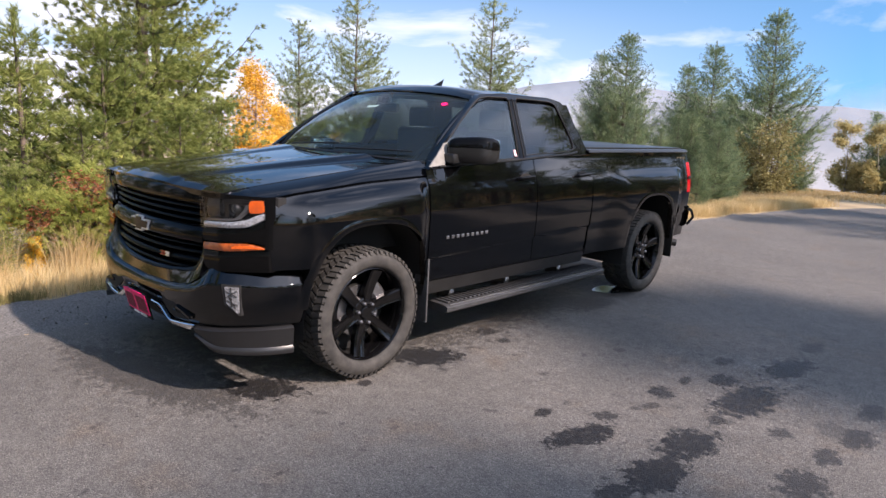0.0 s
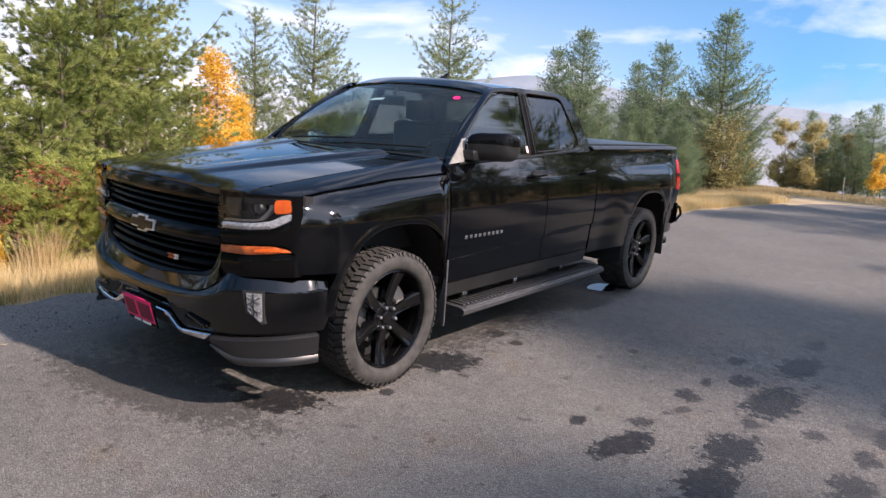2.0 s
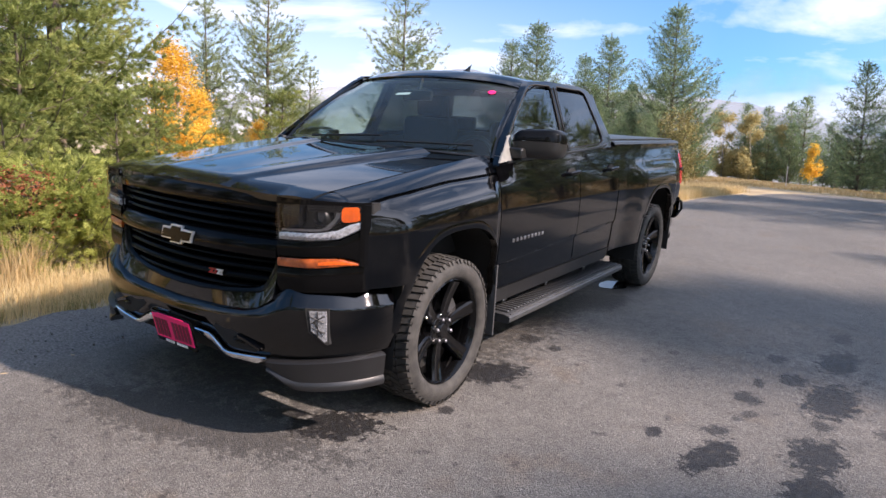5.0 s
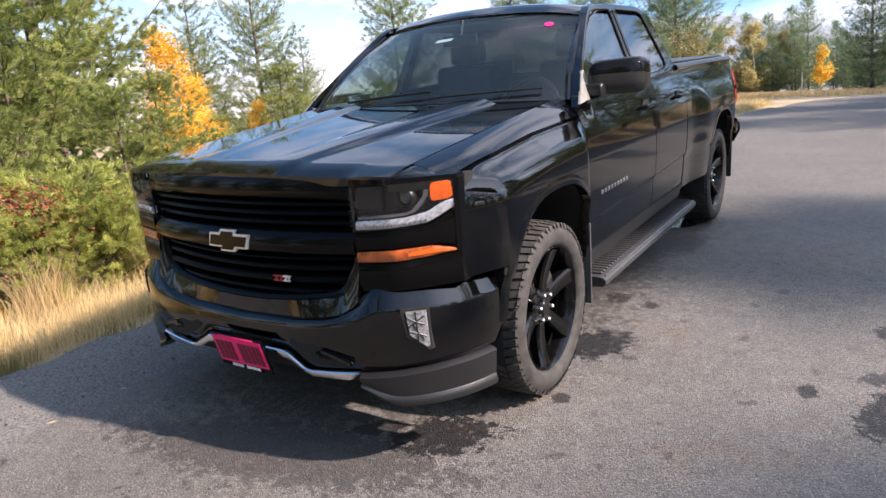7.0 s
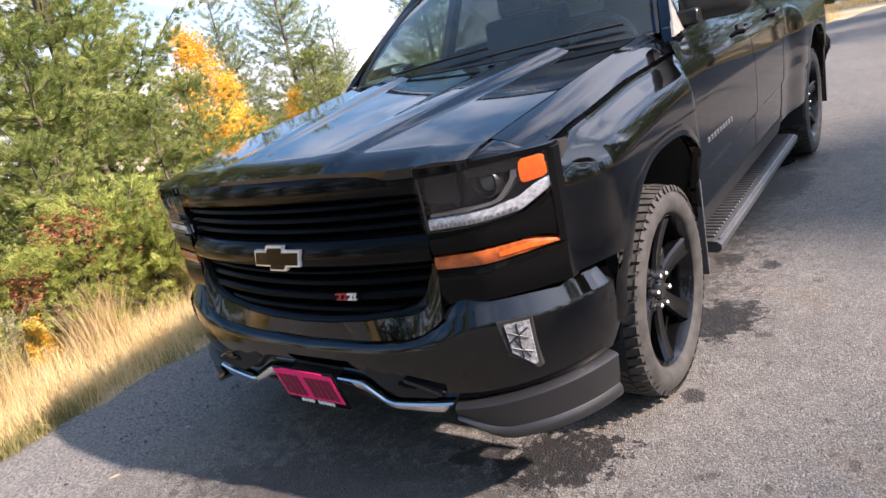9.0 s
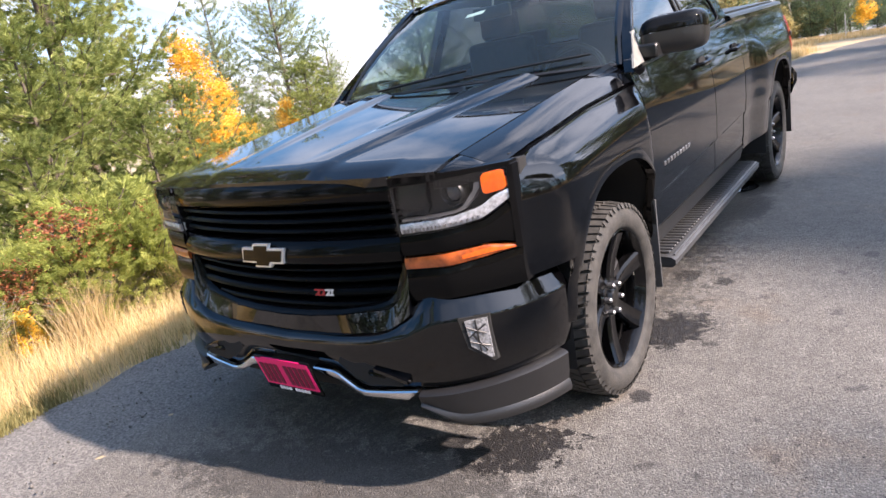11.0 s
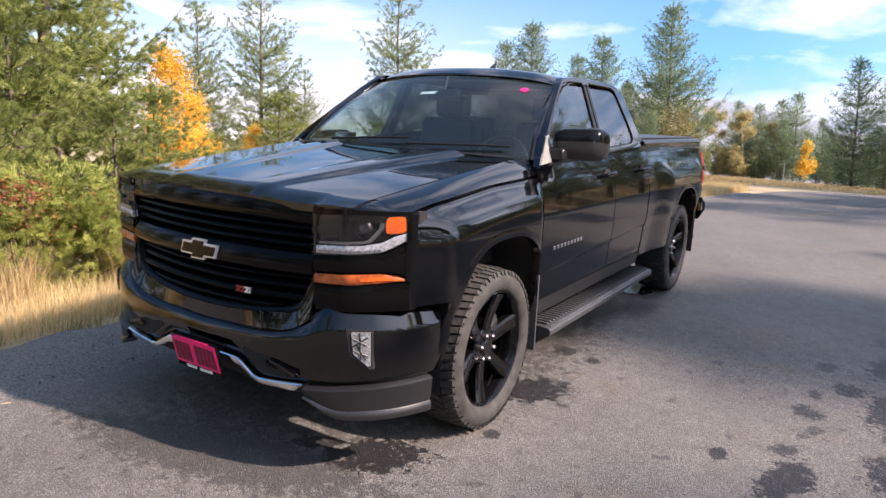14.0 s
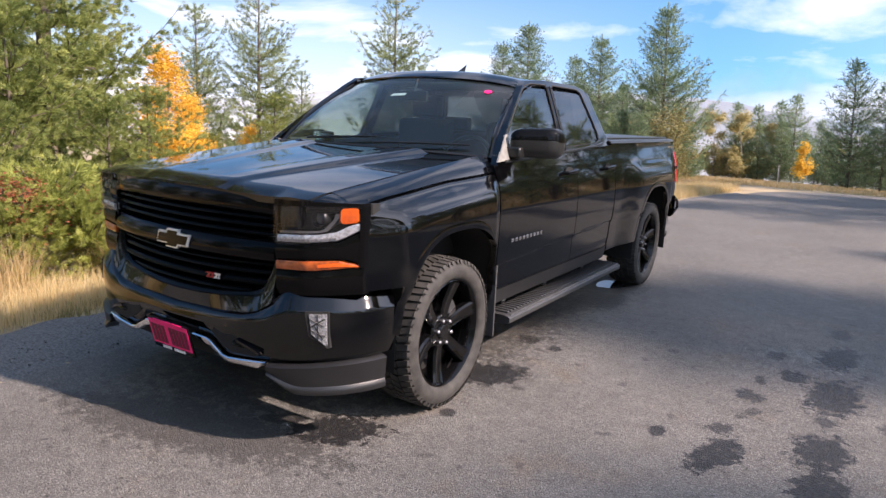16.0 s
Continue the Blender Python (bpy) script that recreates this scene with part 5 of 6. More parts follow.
        # fog lamp: clear lens over crossed reflector ribs in a black pocket
        def fog_pt(x, z, off):
            return (s * x, bump_y(x) + off, z)
        bm = bmesh.new()
        slab(bm, [(0.770, 0.682), (0.852, 0.682), (0.856, 0.515), (0.848, 0.512), (0.786, 0.572)], [], lambda x, z: fog_pt(x, z, -0.006), (0, 0.02, 0))
        pocket = part("fog_light", bm, BLACK, body, "fog light in a black pocket")
        bm = bmesh.new()
        slab(bm, [(0.789, 0.672), (0.846, 0.672), (0.849, 0.528), (0.843, 0.527), (0.797, 0.580)], [], lambda x, z: fog_pt(x, z, -0.010), (0, 0.006, 0))
        part("fog_lens", bm, FOGLENS, pocket)
        for a, b in (((0.792, 0.65), (0.842, 0.618)), ((0.842, 0.65), (0.795, 0.612)), ((0.797, 0.598), (0.845, 0.572)), ((0.806, 0.625), (0.838, 0.556)), ((0.818, 0.670), (0.822, 0.556))):
            bm = bmesh.new()
            tube(bm, [fog_pt(*a, -0.012), fog_pt((a[0] + b[0]) / 2, (a[1] + b[1]) / 2, -0.013), fog_pt(*b, -0.012)], 0.0028, 6)
            part("fog_rib", bm, SATIN, pocket)
    # dark centre intake
    bm = bmesh.new()
    grid(bm, [[(x, bump_y(x) + 0.05, 0.50), (x, bump_y(x) + 0.06, 0.42), (x, bump_y(x) + 0.10, 0.34)] for x in np.linspace(-0.62, 0.62, 20)])
    part("lower_intake", bm, BLACK, body)
    bm = bmesh.new()
    box(bm, -0.80, 0.80, -0.80, -0.55, 0.36, 0.72)
    part("bumper_core", bm, BLACK, body)
    # pink plate with plain bars, leaning back at its foot
    m_ = pose(0.0, -1.0, 0.43, 15, 0, 0)
    bm = bmesh.new()
    box(bm, -0.155, 0.155, -0.005, 0.004, -0.085, 0.085, 0.004, 2, m_)
    plate = part("plate_frame", bm, GLOSS, body, "black plate frame with a bright pink plate")
    bm = bmesh.new()
    box(bm, -0.147, 0.147, -0.008, -0.004, -0.058, 0.076, 0.0, 2, m_)
    part("plate", bm, PINK, plate)
    for k in range(10):
        if k == 4:
            continue
        bm = bmesh.new()
        x = -0.122 + 0.0272 * k
        box(bm, x - 0.010, x + 0.010, -0.0105, -0.0078, -0.044, 0.054, 0.0, 2, m_)
        part("plate_mark", bm, PLATEDARK, plate)
    for k in range(10):
        if k == 4:
            continue
        bm = bmesh.new()
        x = -0.078 + 0.0175 * k
        box(bm, x - 0.0055, x + 0.0055, -0.009, -0.004, -0.079, -0.065, 0.0, 2, m_)
        part("frame_mark", bm, WHITE, plate)
    for k in range(14):
        bm = bmesh.new()
        x = -0.10 + 0.0155 * k
        box(bm, x - 0.005, x + 0.005, -0.009, -0.004, 0.078, 0.083, 0.0, 2, m_)
        part("frame_mark", bm, PINK, plate)


def mirrors(s):
    bm = bmesh.new()
    rows, caps = [], []
    for k in range(19):
        v = 0.5 - 0.5 * math.cos(math.pi * k / 18)
        x = lerp(0.912, 1.170, v)
        end = (1 - abs(2 * v - 1) ** 5) ** 0.4 if 0 < v < 1 else 0.0
        h = 0.094 * (1 - 0.10 * (1 - v)) * lerp(0.35, 1, end)
        dy = 0.09 * lerp(0.3, 1, end)
        cz, cy = 1.413 + 0.004 * v, 0.755 + 0.14 * v
        ring = []
        for a in [2 * math.pi * i / 32 for i in range(33)]:
            ca, sa = math.cos(a), math.sin(a)
            r = (abs(ca) ** 3 + abs(sa) ** 3) ** (-1 / 3)
            ring.append((s * x, cy + dy * r * ca, cz + h * r * sa))
        caps.append([(px, py, pz + 0.002) for px, py, pz in ring[1:16]])
        rows.append(ring[15:] + ring[1:2])
    vs, _ = grid(bm, rows)
    bm.faces.new(vs[0])
    bm.faces.new(vs[-1])
    house = part("side_mirror", bm, SATIN, truck, "black power mirror with a gloss cap")
    bm = bmesh.new()
    vs, _ = grid(bm, caps)
    bm.faces.new(vs[0])
    bm.faces.new(vs[-1])
    part("mirror_cap", bm, GLOSS, house)
    bm = bmesh.new()
    box(bm, min(s * 0.965, s * 1.155), max(s * 0.965, s * 1.155), 0.925, 0.955, 1.345, 1.495, 0.015, 2, Matrix.Translation((s * 1.06, 0.92, 0)) @ Matrix.Rotation(s * 0.4, 4, "Z") @ Matrix.Translation((-s * 1.06, -0.92, 0)))
    part("mirror_glass", bm, CHROME, house)
    bm = bmesh.new()
    box(bm, min(s * 0.885, s * 1.0), max(s * 0.885, s * 1.0), 0.67, 0.81, 1.322, 1.39, 0.02, 3)
    part("mirror_arm", bm, SATIN, house)
    bm = bmesh.new()
    slab(bm, [(0.505, 1.302), (0.66, 1.312), (0.735, 1.46), (0.70, 1.455), (0.60, 1.375)], [], lambda y, z: (s * (greenhouse_x(z) + 0.006), y, z), (-0.01 * s, 0, 0))
    if s < 0:
        # the far mirror is folded back along the door
        hinge = Matrix.Translation((-0.985, 0.86, 0))
        house.matrix_basis = Matrix.Translation((0.05, 0.08, -0.11)) @ hinge @ Matrix.Rotation(radians(-78), 4, "Z") @ hinge.inverted()
    part("mirror_base_plate", bm, mat("sail_plastic", (0.2, 0.195, 0.18), 0.5, var=0.15, scale=30), truck)


def running_board(s):
    bm = bmesh.new()
    rows = []
    sec = [(0.775, 0.345), (0.955, 0.342), (0.982, 0.338), (0.998, 0.325), (0.998, 0.30), (0.978, 0.285), (0.80, 0.285), (0.775, 0.30)]
    for y in (0.70, 0.73, 2.80, 2.83):
        k = 0.97 if y in (0.70, 2.83) else 1.0
        rows.append([(s * (0.89 + (x - 0.89) * k), y, 0.315 + (z - 0.315) * k) for x, z in sec])
    vs, _ = grid(bm, rows, True)
    bm.faces.new(vs[0])
    bm.faces.new(vs[-1])
    board = part("running_board", bm, STEP, truck, "black ribbed running board with a bright edge")
    bm = bmesh.new()
    n = 44
    for k in range(n):
        y = lerp(0.76, 2.77, k / (n - 1))
        box(bm, min(s * 0.80, s * 0.955), max(s * 0.80, s * 0.955), y - 0.013, y + 0.013, 0.343, 0.355, 0.004, 1)
    part("step_tread", bm, STEP, board)
    bm = bmesh.new()
    tube(bm, [(s * 0.98, 0.735, 0.341), (s * 0.98, 2.795, 0.341)], 0.006, 6)
    part("bright_edge", bm, METALGREY, board)
    for y in (0.905, 1.56, 2.30):
        bm = bmesh.new()
        box(bm, min(s * 0.72, s * 0.84), max(s * 0.72, s * 0.84), y - 0.03, y + 0.03, 0.33, 0.39, 0.006)
        br = part("bracket", bm, SATIN, board)
        bm = bmesh.new()
        box(bm, min(s * 0.832, s * 0.846), max(s * 0.832, s * 0.846), y - 0.022, y + 0.022, 0.372, 0.402, 0.004)
        part("bracket_cap", bm, SILVER, br)


def door_badge(s):
    """Nine small plain blocks where the door carries its raised badge."""
    for k in range(9):
        y = lerp(0.665, 1.075, k / 8)
        bm = bmesh.new()
        box(bm, s * flank(y, 0.832) - 0.003, s * flank(y, 0.832) + 0.004, y - 0.015, y + 0.012, 0.82, 0.842, 0.002, 1)
        part("badge_block", bm, METALGREY, truck)


hood()
for side in (1, -1):
    fender(side)
    headlights(side)
    mirrors(side)
    running_board(side)
    door_badge(side)
    for axle in (0.0, WB):
        wheel(side, axle)
        arch_lip(side, axle)
cab()
bed()
grille()
bumper()


# ---- trees and plants ----
LEAN = Vector((-0.068, 0.067, 1.0)).normalized()


def frame_of(d):
    d = d / np.linalg.norm(d, axis=1, keepdims=True)
    ref = np.where(np.abs(d[:, 2:3]) < 0.9, np.array([[0, 0, 1.0]]), np.array([[1.0, 0, 0]]))
    a = np.cross(d, ref)
    a /= np.linalg.norm(a, axis=1, keepdims=True)
    return d, a, np.cross(d, a)


def needle_mesh(name, tips, ways, rng, material, parent, per=12, length=0.10, width=0.010, cone=0.75):
    """Sprays of needles: thin triangles that fan out from each twig point."""
    n = len(tips)
    base = np.repeat(tips, per, axis=0)
    d, a, b = frame_of(np.repeat(ways, per, axis=0))
    m = n * per
    ang = rng.uniform(0, 2 * np.pi, (m, 1))
    sp = np.tan(cone * np.sqrt(rng.uniform(0.03, 1, (m, 1))))
    way = d + (a * np.cos(ang) + b * np.sin(ang)) * sp
    way /= np.linalg.norm(way, axis=1, keepdims=True)
    ln = length * rng.uniform(0.65, 1.25, (m, 1))
    side = np.cross(way, rng.normal(size=(m, 3)))
    side /= np.linalg.norm(side, axis=1, keepdims=True)
    base = base + rng.normal(scale=length * 0.18, size=(m, 3))
    v = np.stack([base - side * width, base + side * width, base + way * ln + side * width * 0.35, base + way * ln - side * width * 0.35], axis=1).reshape(-1, 3)
    f = np.arange(m * 4).reshape(-1, 4)
    return raw(name, v, f, 4, material, parent)


def trunk_mesh(bm, h, r, rng, bend=0.15):
    pts, rad = [], []
    for k in range(9):
        a = k / 8
        pts.append((bend * math.sin(a * 3 + rng.uniform(0, 1)) * a * 0.3, bend * math.cos(a * 2.2) * a * 0.2, h * a - (0.15 if k == 0 else 0)))
        rad.append(r * (1 - a) ** 0.85 + 0.006)
    tube(bm, pts, rad, 8)
    return pts


def pine(name, label, seed, h, r, whorls, material, per=12, low=0.05, power=0.75, twig=0.22, length=0.10, width=0.010, rise=0.25, gaps=0.12, arms=(5, 8), step=0.13, tuft=0.085):
    """A conifer: whorls of boughs with sagging middles and upturned ends, each with side twigs full of needles."""
    rng = np.random.default_rng(seed)
    tree = thing(name, label, "tree")
    bm = bmesh.new()
    trunk_mesh(bm, h, 0.015 + 0.0095 * h, rng)
    tips, ways = [], []
    for w in range(whorls):
        q = (w + rng.uniform(-0.5, 0.5)) / whorls
        z0 = h * lerp(low, 0.97, max(0, q) ** 0.92)
        count = rng.integers(*arms)
        turn = rng.uniform(0, 2 * np.pi)
        for k in range(count):
            if rng.random() < gaps:
                continue
            z = z0 + rng.normal() * 0.25 * h / whorls
            az = turn + 2 * np.pi * (k + rng.uniform(-0.35, 0.35)) / count
            t = min(1, max(0, z / h))
            shape = (1 - t) ** power * (0.55 + 0.45 * min(1, t / 0.22))
            L = r * shape * rng.uniform(0.5, 1.2) + 0.05
            n = max(3, int(L / 0.28) + 2)
            up = rise + rng.uniform(-0.2, 0.2) + 0.5 * t
            veer = rng.normal() * 0.22
            pts = []
            for i in range(n + 1):
                a = i / n
                side = veer * a * a * L
                pts.append(np.array([np.cos(az) * L * a - np.sin(az) * side, np.sin(az) * L * a + np.cos(az) * side, z + L * (up * a * 0.5 + 0.34 * a ** 3 - 0.32 * a * (1 - a)) + rng.normal() * 0.02 * L]))
            tube(bm, pts, [0.004 + 0.012 * L * (1 - i / n) for i in range(n + 1)], 4, False)
            along = np.array([np.cos(az), np.sin(az), 0.15 + up * 0.5])
            across = np.array([-np.sin(az), np.cos(az), 0])
            steps = max(3, int(L / step))
            for i in range(steps):
                a = lerp(0.16, 1.0, i / (steps - 1))
                i0 = min(n - 1, int(a * n))
                p = pts[i0] + (pts[i0 + 1] - pts[i0]) * (a * n - i0)
                tips.append(p)
                ways.append(along + rng.normal(scale=0.3, size=3))
                reach = twig * (0.4 + L * 0.55) * (1.2 - a) ** 0.6
                for sgn in (-1, 1):
                    if rng.random() < 0.12:
                        continue
                    tw = along * rng.uniform(0.5, 1.0) + across * sgn * rng.uniform(0.45, 1.1) + np.array([0, 0, rng.uniform(-0.45, 0.4)])
                    far = reach * rng.uniform(0.6, 1.35)
                    m = max(1, int(far / tuft))
                    for j in range(m):
                        tips.append(p + tw * far * (j + 1) / m + rng.normal(scale=0.018, size=3))
                        ways.append(tw + rng.normal(scale=0.35, size=3) + np.array([0, 0, 0.15]))
    for i in range(16):
        tips.append(np.array([rng.normal() * 0.012, rng.normal() * 0.012, h * lerp(0.9, 1.0, i / 15)]))
        ways.append(np.array([rng.normal() * 0.45, rng.normal() * 0.45, 1.0]))
    part("trunk", bm, BARK, tree, angle=60)
    needle_mesh("crown", np.array(tips), np.array(ways), rng, material, tree, per, length, width)
    return tree


def leafy(name, label, seed, h, r, material, leaves, size=0.05, trunk=PALEBARK, category="tree", shape=None, stems=1, low=0.12, limbs=26, thick=1.0):
    """A broadleaved tree or shrub: stems, limbs, and single leaves in loose clumps."""
    rng = np.random.default_rng(seed)
    tree = thing(name, label, category)
    bm = bmesh.new()
    ends = []
    for s_ in range(stems):
        a = rng.uniform(0, 2 * np.pi)
        lean = np.array([np.cos(a), np.sin(a), 0]) * (0.35 * r if stems > 1 else 0.05)
        pts = [np.array([0, 0, -0.1]) + lean * k / 6 * 1.2 + np.array([rng.normal() * 0.014 * k, rng.normal() * 0.014 * k, h * 0.92 * k / 6]) for k in range(7)]
        tube(bm, pts, [thick * ((0.012 + 0.010 * h / stems ** 0.5) * (1 - k / 6.5) + 0.004) for k in range(7)], 6)
        for k in range(max(8, int(limbs / stems ** 0.5))):
            q = lerp(low, 0.98, rng.random() ** 1.5)
            base = pts[min(5, int(q * 6))] + (pts[min(6, int(q * 6) + 1)] - pts[min(5, int(q * 6))]) * (q * 6 - int(q * 6))
            w = shape(q) if shape else math.sin(math.pi * min(1, 0.12 + q * 0.8)) ** 0.8
            L = r * w * rng.uniform(0.5, 1.1)
            az = rng.uniform(0, 2 * np.pi)
            tip = base + np.array([np.cos(az) * L, np.sin(az) * L, L * rng.uniform(0.25, 0.8)])
            tube(bm, [base, (base + tip) / 2 + rng.normal(scale=0.03, size=3), tip], [0.012 * thick, 0.008 * thick, 0.003], 4, False)
            for j in range(2 + int(9 * L / r)):
                ends.append(base + (tip - base) * rng.uniform(0.35, 1.05) + rng.normal(scale=0.07 * r, size=3))
    part("stem", bm, trunk, tree, angle=60)
    ends = np.array(ends)
    c = ends[rng.integers(0, len(ends), leaves)] + rng.normal(scale=0.085 * r + 0.03, size=(leaves, 3))
    d, a, b = frame_of(rng.normal(size=(leaves, 3)))
    s1 = size * rng.uniform(0.6, 1.2, (leaves, 1))
    v = np.stack([c - a * s1, c + b * s1 * 0.6 - a * s1 * 0.1, c + a * s1, c - b * s1 * 0.6 + a * s1 * 0.1], axis=1).reshape(-1, 3)
    raw("foliage", v, np.arange(leaves * 4).reshape(-1, 4), 4, material, tree)
    return tree


def put(tree, x, y, z=None, turn=0.0, scale=1.0, first=False):
    """Stands a tree, or a copy of it, on the ground, upright by the land's plumb line."""
    z = height(x, y) if z is None else z
    up = Vector((0, 0, 1)).lerp(LEAN, sstep(11, 18, y) if x < 8 else 0.0)
    m = Matrix.Translation((x, y, z)) @ Vector((0, 0, 1)).rotation_difference(up).to_matrix().to_4x4() @ pose(0, 0, 0, 0, 0, turn)
    if first:
        tree.matrix_basis = m @ Matrix.Diagonal((scale, scale, scale, 1))
        return tree
    ob = copy_thing(tree, m)
    ob.scale = (scale, scale, scale)
    return ob


big = pine("pine_tree", "large bushy pine with yellow-green needles", 11, 10.0, 1.6, 38, NEEDLE, per=30, low=0.02, power=0.52, twig=0.40, length=0.075, width=0.0042, gaps=0.22, arms=(5, 8))
put(big, -6.95, 2.1, -0.6, 0, 1.0, True)
put(big, -9.3, 3.4, -0.75, 140, 0.95)
young = pine("young_pine", "young dense pine with light green needles", 23, 2.9, 1.25, 14, NEEDLE, per=32, low=0.02, power=0.6, twig=0.38, length=0.072, width=0.0040, gaps=0.2, arms=(5, 8))
for k, (gx, gy, gz, turn, gs) in enumerate((
        (-5.6, 0.98, -0.42, 0, 1.0), (-5.0, 2.3, -0.38, 80, 0.72), (-6.4, 0.2, -0.45, 200, 0.85), (-4.65, 0.35, -0.36, 20, 0.62), (-4.7, 1.6, -0.36, 300, 0.66), (-5.3, 2.9, -0.5, 130, 0.42), (-4.1, 0.9, -0.35, 40, 0.42),
        (-4.15, -0.5, -0.3, 160, 0.4), (-4.3, 2.5, -0.35, 270, 0.45), (-3.85, 1.6, -0.3, 310, 0.36), (-3.8, 0.2, -0.3, 75, 0.33), (-4.0, 2.9, -0.35, 15, 0.42), (-8.6, 6.2, -0.5, 90, 0.5), (-8.6, 7.9, -0.55, 220, 0.8))):
    put(young, gx, gy, gz, turn, gs, k == 0)
mid = pine("slender_pine", "slender pine with open grey-green boughs", 37, 5.6, 1.55, 24, NEEDLE_PALE, per=13, low=0.06, power=0.62, twig=0.36, length=0.10, width=0.0058, rise=0.6, gaps=0.36, arms=(5, 7))
put(mid, -13.3, 9.5, -0.75, 0, 0.87, True)
put(mid, -12.5, 11.0, -0.75, 120, 1.04)
put(mid, -12.1, 17.0, -0.85, 60, 1.2)
put(mid, -11.3, 11.5, -0.6, 250, 0.56)
fir = pine("fir_tree", "tall conical fir with blue-green needles", 51, 6.6, 2.15, 40, NEEDLE_BLUE, per=8, low=0.02, power=0.85, twig=0.42, length=0.10, width=0.0058, rise=0.45, gaps=0.2, arms=(6, 9))
for k, (gx, gy, gz, turn, gs) in enumerate((
        (-4.1, 23.0, -0.9, 0, 1.04), (-8.75, 21.0, -0.9, 70, 0.92), (-10.35, 22.0, -0.95, 250, 0.84), (-10.2, 33.0, -1.7, 140, 1.19), (-12.0, 34.0, -1.9, 200, 1.08), (-6.6, 26.0, -1.1, 30, 0.66), (-8.5, 25.4, -1.1, 110, 0.56),
        (-7.4, 24.2, -1.0, 300, 0.5), (-5.7, 23.6, -0.95, 40, 0.46), (-3.2, 23.4, -0.85, 290, 0.36))):
    put(fir, gx, gy, gz, turn, gs, k == 0)
distant = pine("distant_fir", "fir in the far group beyond the field", 57, 6.6, 2.1, 30, NEEDLE_BLUE, per=4, low=0.02, power=0.85, twig=0.4, length=0.17, width=0.013, rise=0.45, gaps=0.2, arms=(6, 9), step=0.2, tuft=0.15)
for k, (gx, gy, gz, turn, gs) in enumerate((
        (-6.3, 52.0, -2.3, 20, 0.88), (-5.0, 53.0, -2.3, 90, 0.86), (-3.6, 54.0, -2.3, 160, 0.92), (-2.4, 52.0, -2.1, 220, 0.95), (-0.9, 55.0, -2.1, 30, 0.70), (-4.5, 50.5, -2.1, 0, 0.62), (-3.1, 50.8, -2.1, 260, 0.66),
        (-5.7, 50.6, -2.2, 110, 0.68), (-1.5, 50.0, -1.9, 320, 0.52), (-0.2, 53.0, -2.0, 80, 0.55), (1.6, 36.0, -1.15, 20, 0.95), (3.0, 38.0, -1.25, 310, 0.83), (4.6, 36.0, -1.15, 130, 0.93),
        (0.3, 45.0, -1.7, 10, 0.42), (1.1, 47.0, -1.9, 70, 0.5), (2.2, 46.0, -1.8, 170, 0.48), (3.6, 47.0, -1.9, 250, 0.55), (5.4, 45.0, -1.7, 330, 0.5))):
    put(distant, gx, gy, gz, turn, gs, k == 0)
thin = pine("thin_pine", "thin sparse pine sapling with bare lower stem", 71, 2.9, 0.45, 12, NEEDLE, per=14, low=0.25, power=0.5, gaps=0.4, width=0.006)
put(thin, -5.1, -0.15, -0.35, 0, 1.0, True)
put(thin, -6.6, -1.25, -0.5, 130, 1.35)
aspen = leafy("aspen_tree", "slender aspen with bright orange autumn leaves", 81, 3.2, 0.92, ORANGE, 34000, 0.024, shape=lambda q: 0.08 + 0.92 * (1 - q) ** 1.1, low=0.0, limbs=90)
put(aspen, -8.05, 4.75, -0.5, 0, 1.02, True)
put(aspen, -8.6, 5.8, -0.5, 100, 0.74)
put(aspen, -9.0, 7.5, -0.5, 200, 0.55)
for k in range(13):
    gx, gy = -1.2 + 0.7 * k, 43.5 + 3 * ((k * 0.618) % 1)
    put(distant, gx, gy, None, 47 * k, 0.26 + 0.12 * ((k * 0.377) % 1))
gold = leafy("golden_tree", "small tree with pale tan-orange autumn leaves", 83, 4.4, 1.0, PEACH, 13000, 0.055, shape=lambda q: 0.35 + 0.7 * math.sin(math.pi * min(1, 0.1 + q * 0.85)))
put(gold, -7.4, 50.0, -2.4, 0, 1.22, True)
put(gold, -5.5, 49.8, -2.4, 70, 1.2)
put(gold, -4.2, 51.5, -2.4, 150, 1.05)
put(gold, 0.1, 56.0, -2.3, 240, 0.75)
yellow = leafy("yellow_sapling", "small yellow aspen sapling", 85, 1.8, 0.5, GOLD, 2400, 0.045, shape=lambda q: 0.3 + 0.8 * (1 - q))
put(yellow, -0.8, 40.0, -1.05, 0, 1.22, True)
tan = leafy("tan_shrub", "tall brown and tan autumn shrub", 87, 3.1, 0.95, TAN, 7000, 0.045, trunk=BARK, category="shrub", stems=3, limbs=50)
put(tan, -3.5, 21.5, -0.78, 0, 0.97, True)
put(tan, -4.3, 21.9, -0.8, 120, 0.7)
bush = pine("pine_bush", "low bushy pine with yellow-green needles", 29, 1.05, 0.62, 9, NEEDLE_YOUNG, per=26, low=0.02, power=0.42, twig=0.6, length=0.062, width=0.0038, rise=0.5, gaps=0.2, arms=(5, 8), step=0.11, tuft=0.07)
green = leafy("green_shrub", "leafy yellow-green roadside shrub", 91, 1.35, 0.75, SHRUB, 15000, 0.019, trunk=BARK, category="shrub", stems=7, low=0.0, limbs=60, thick=0.4)
spots = ((-3.8, 0.2, 0.38), (-4.2, 1.5, 0.42), (-4.0, 3.0, 0.45), (-4.5, 3.4, 0.6), (-4.8, 4.2, 0.7), (-5.3, 5.4, 0.8), (-6.0, 6.8, 0.9))
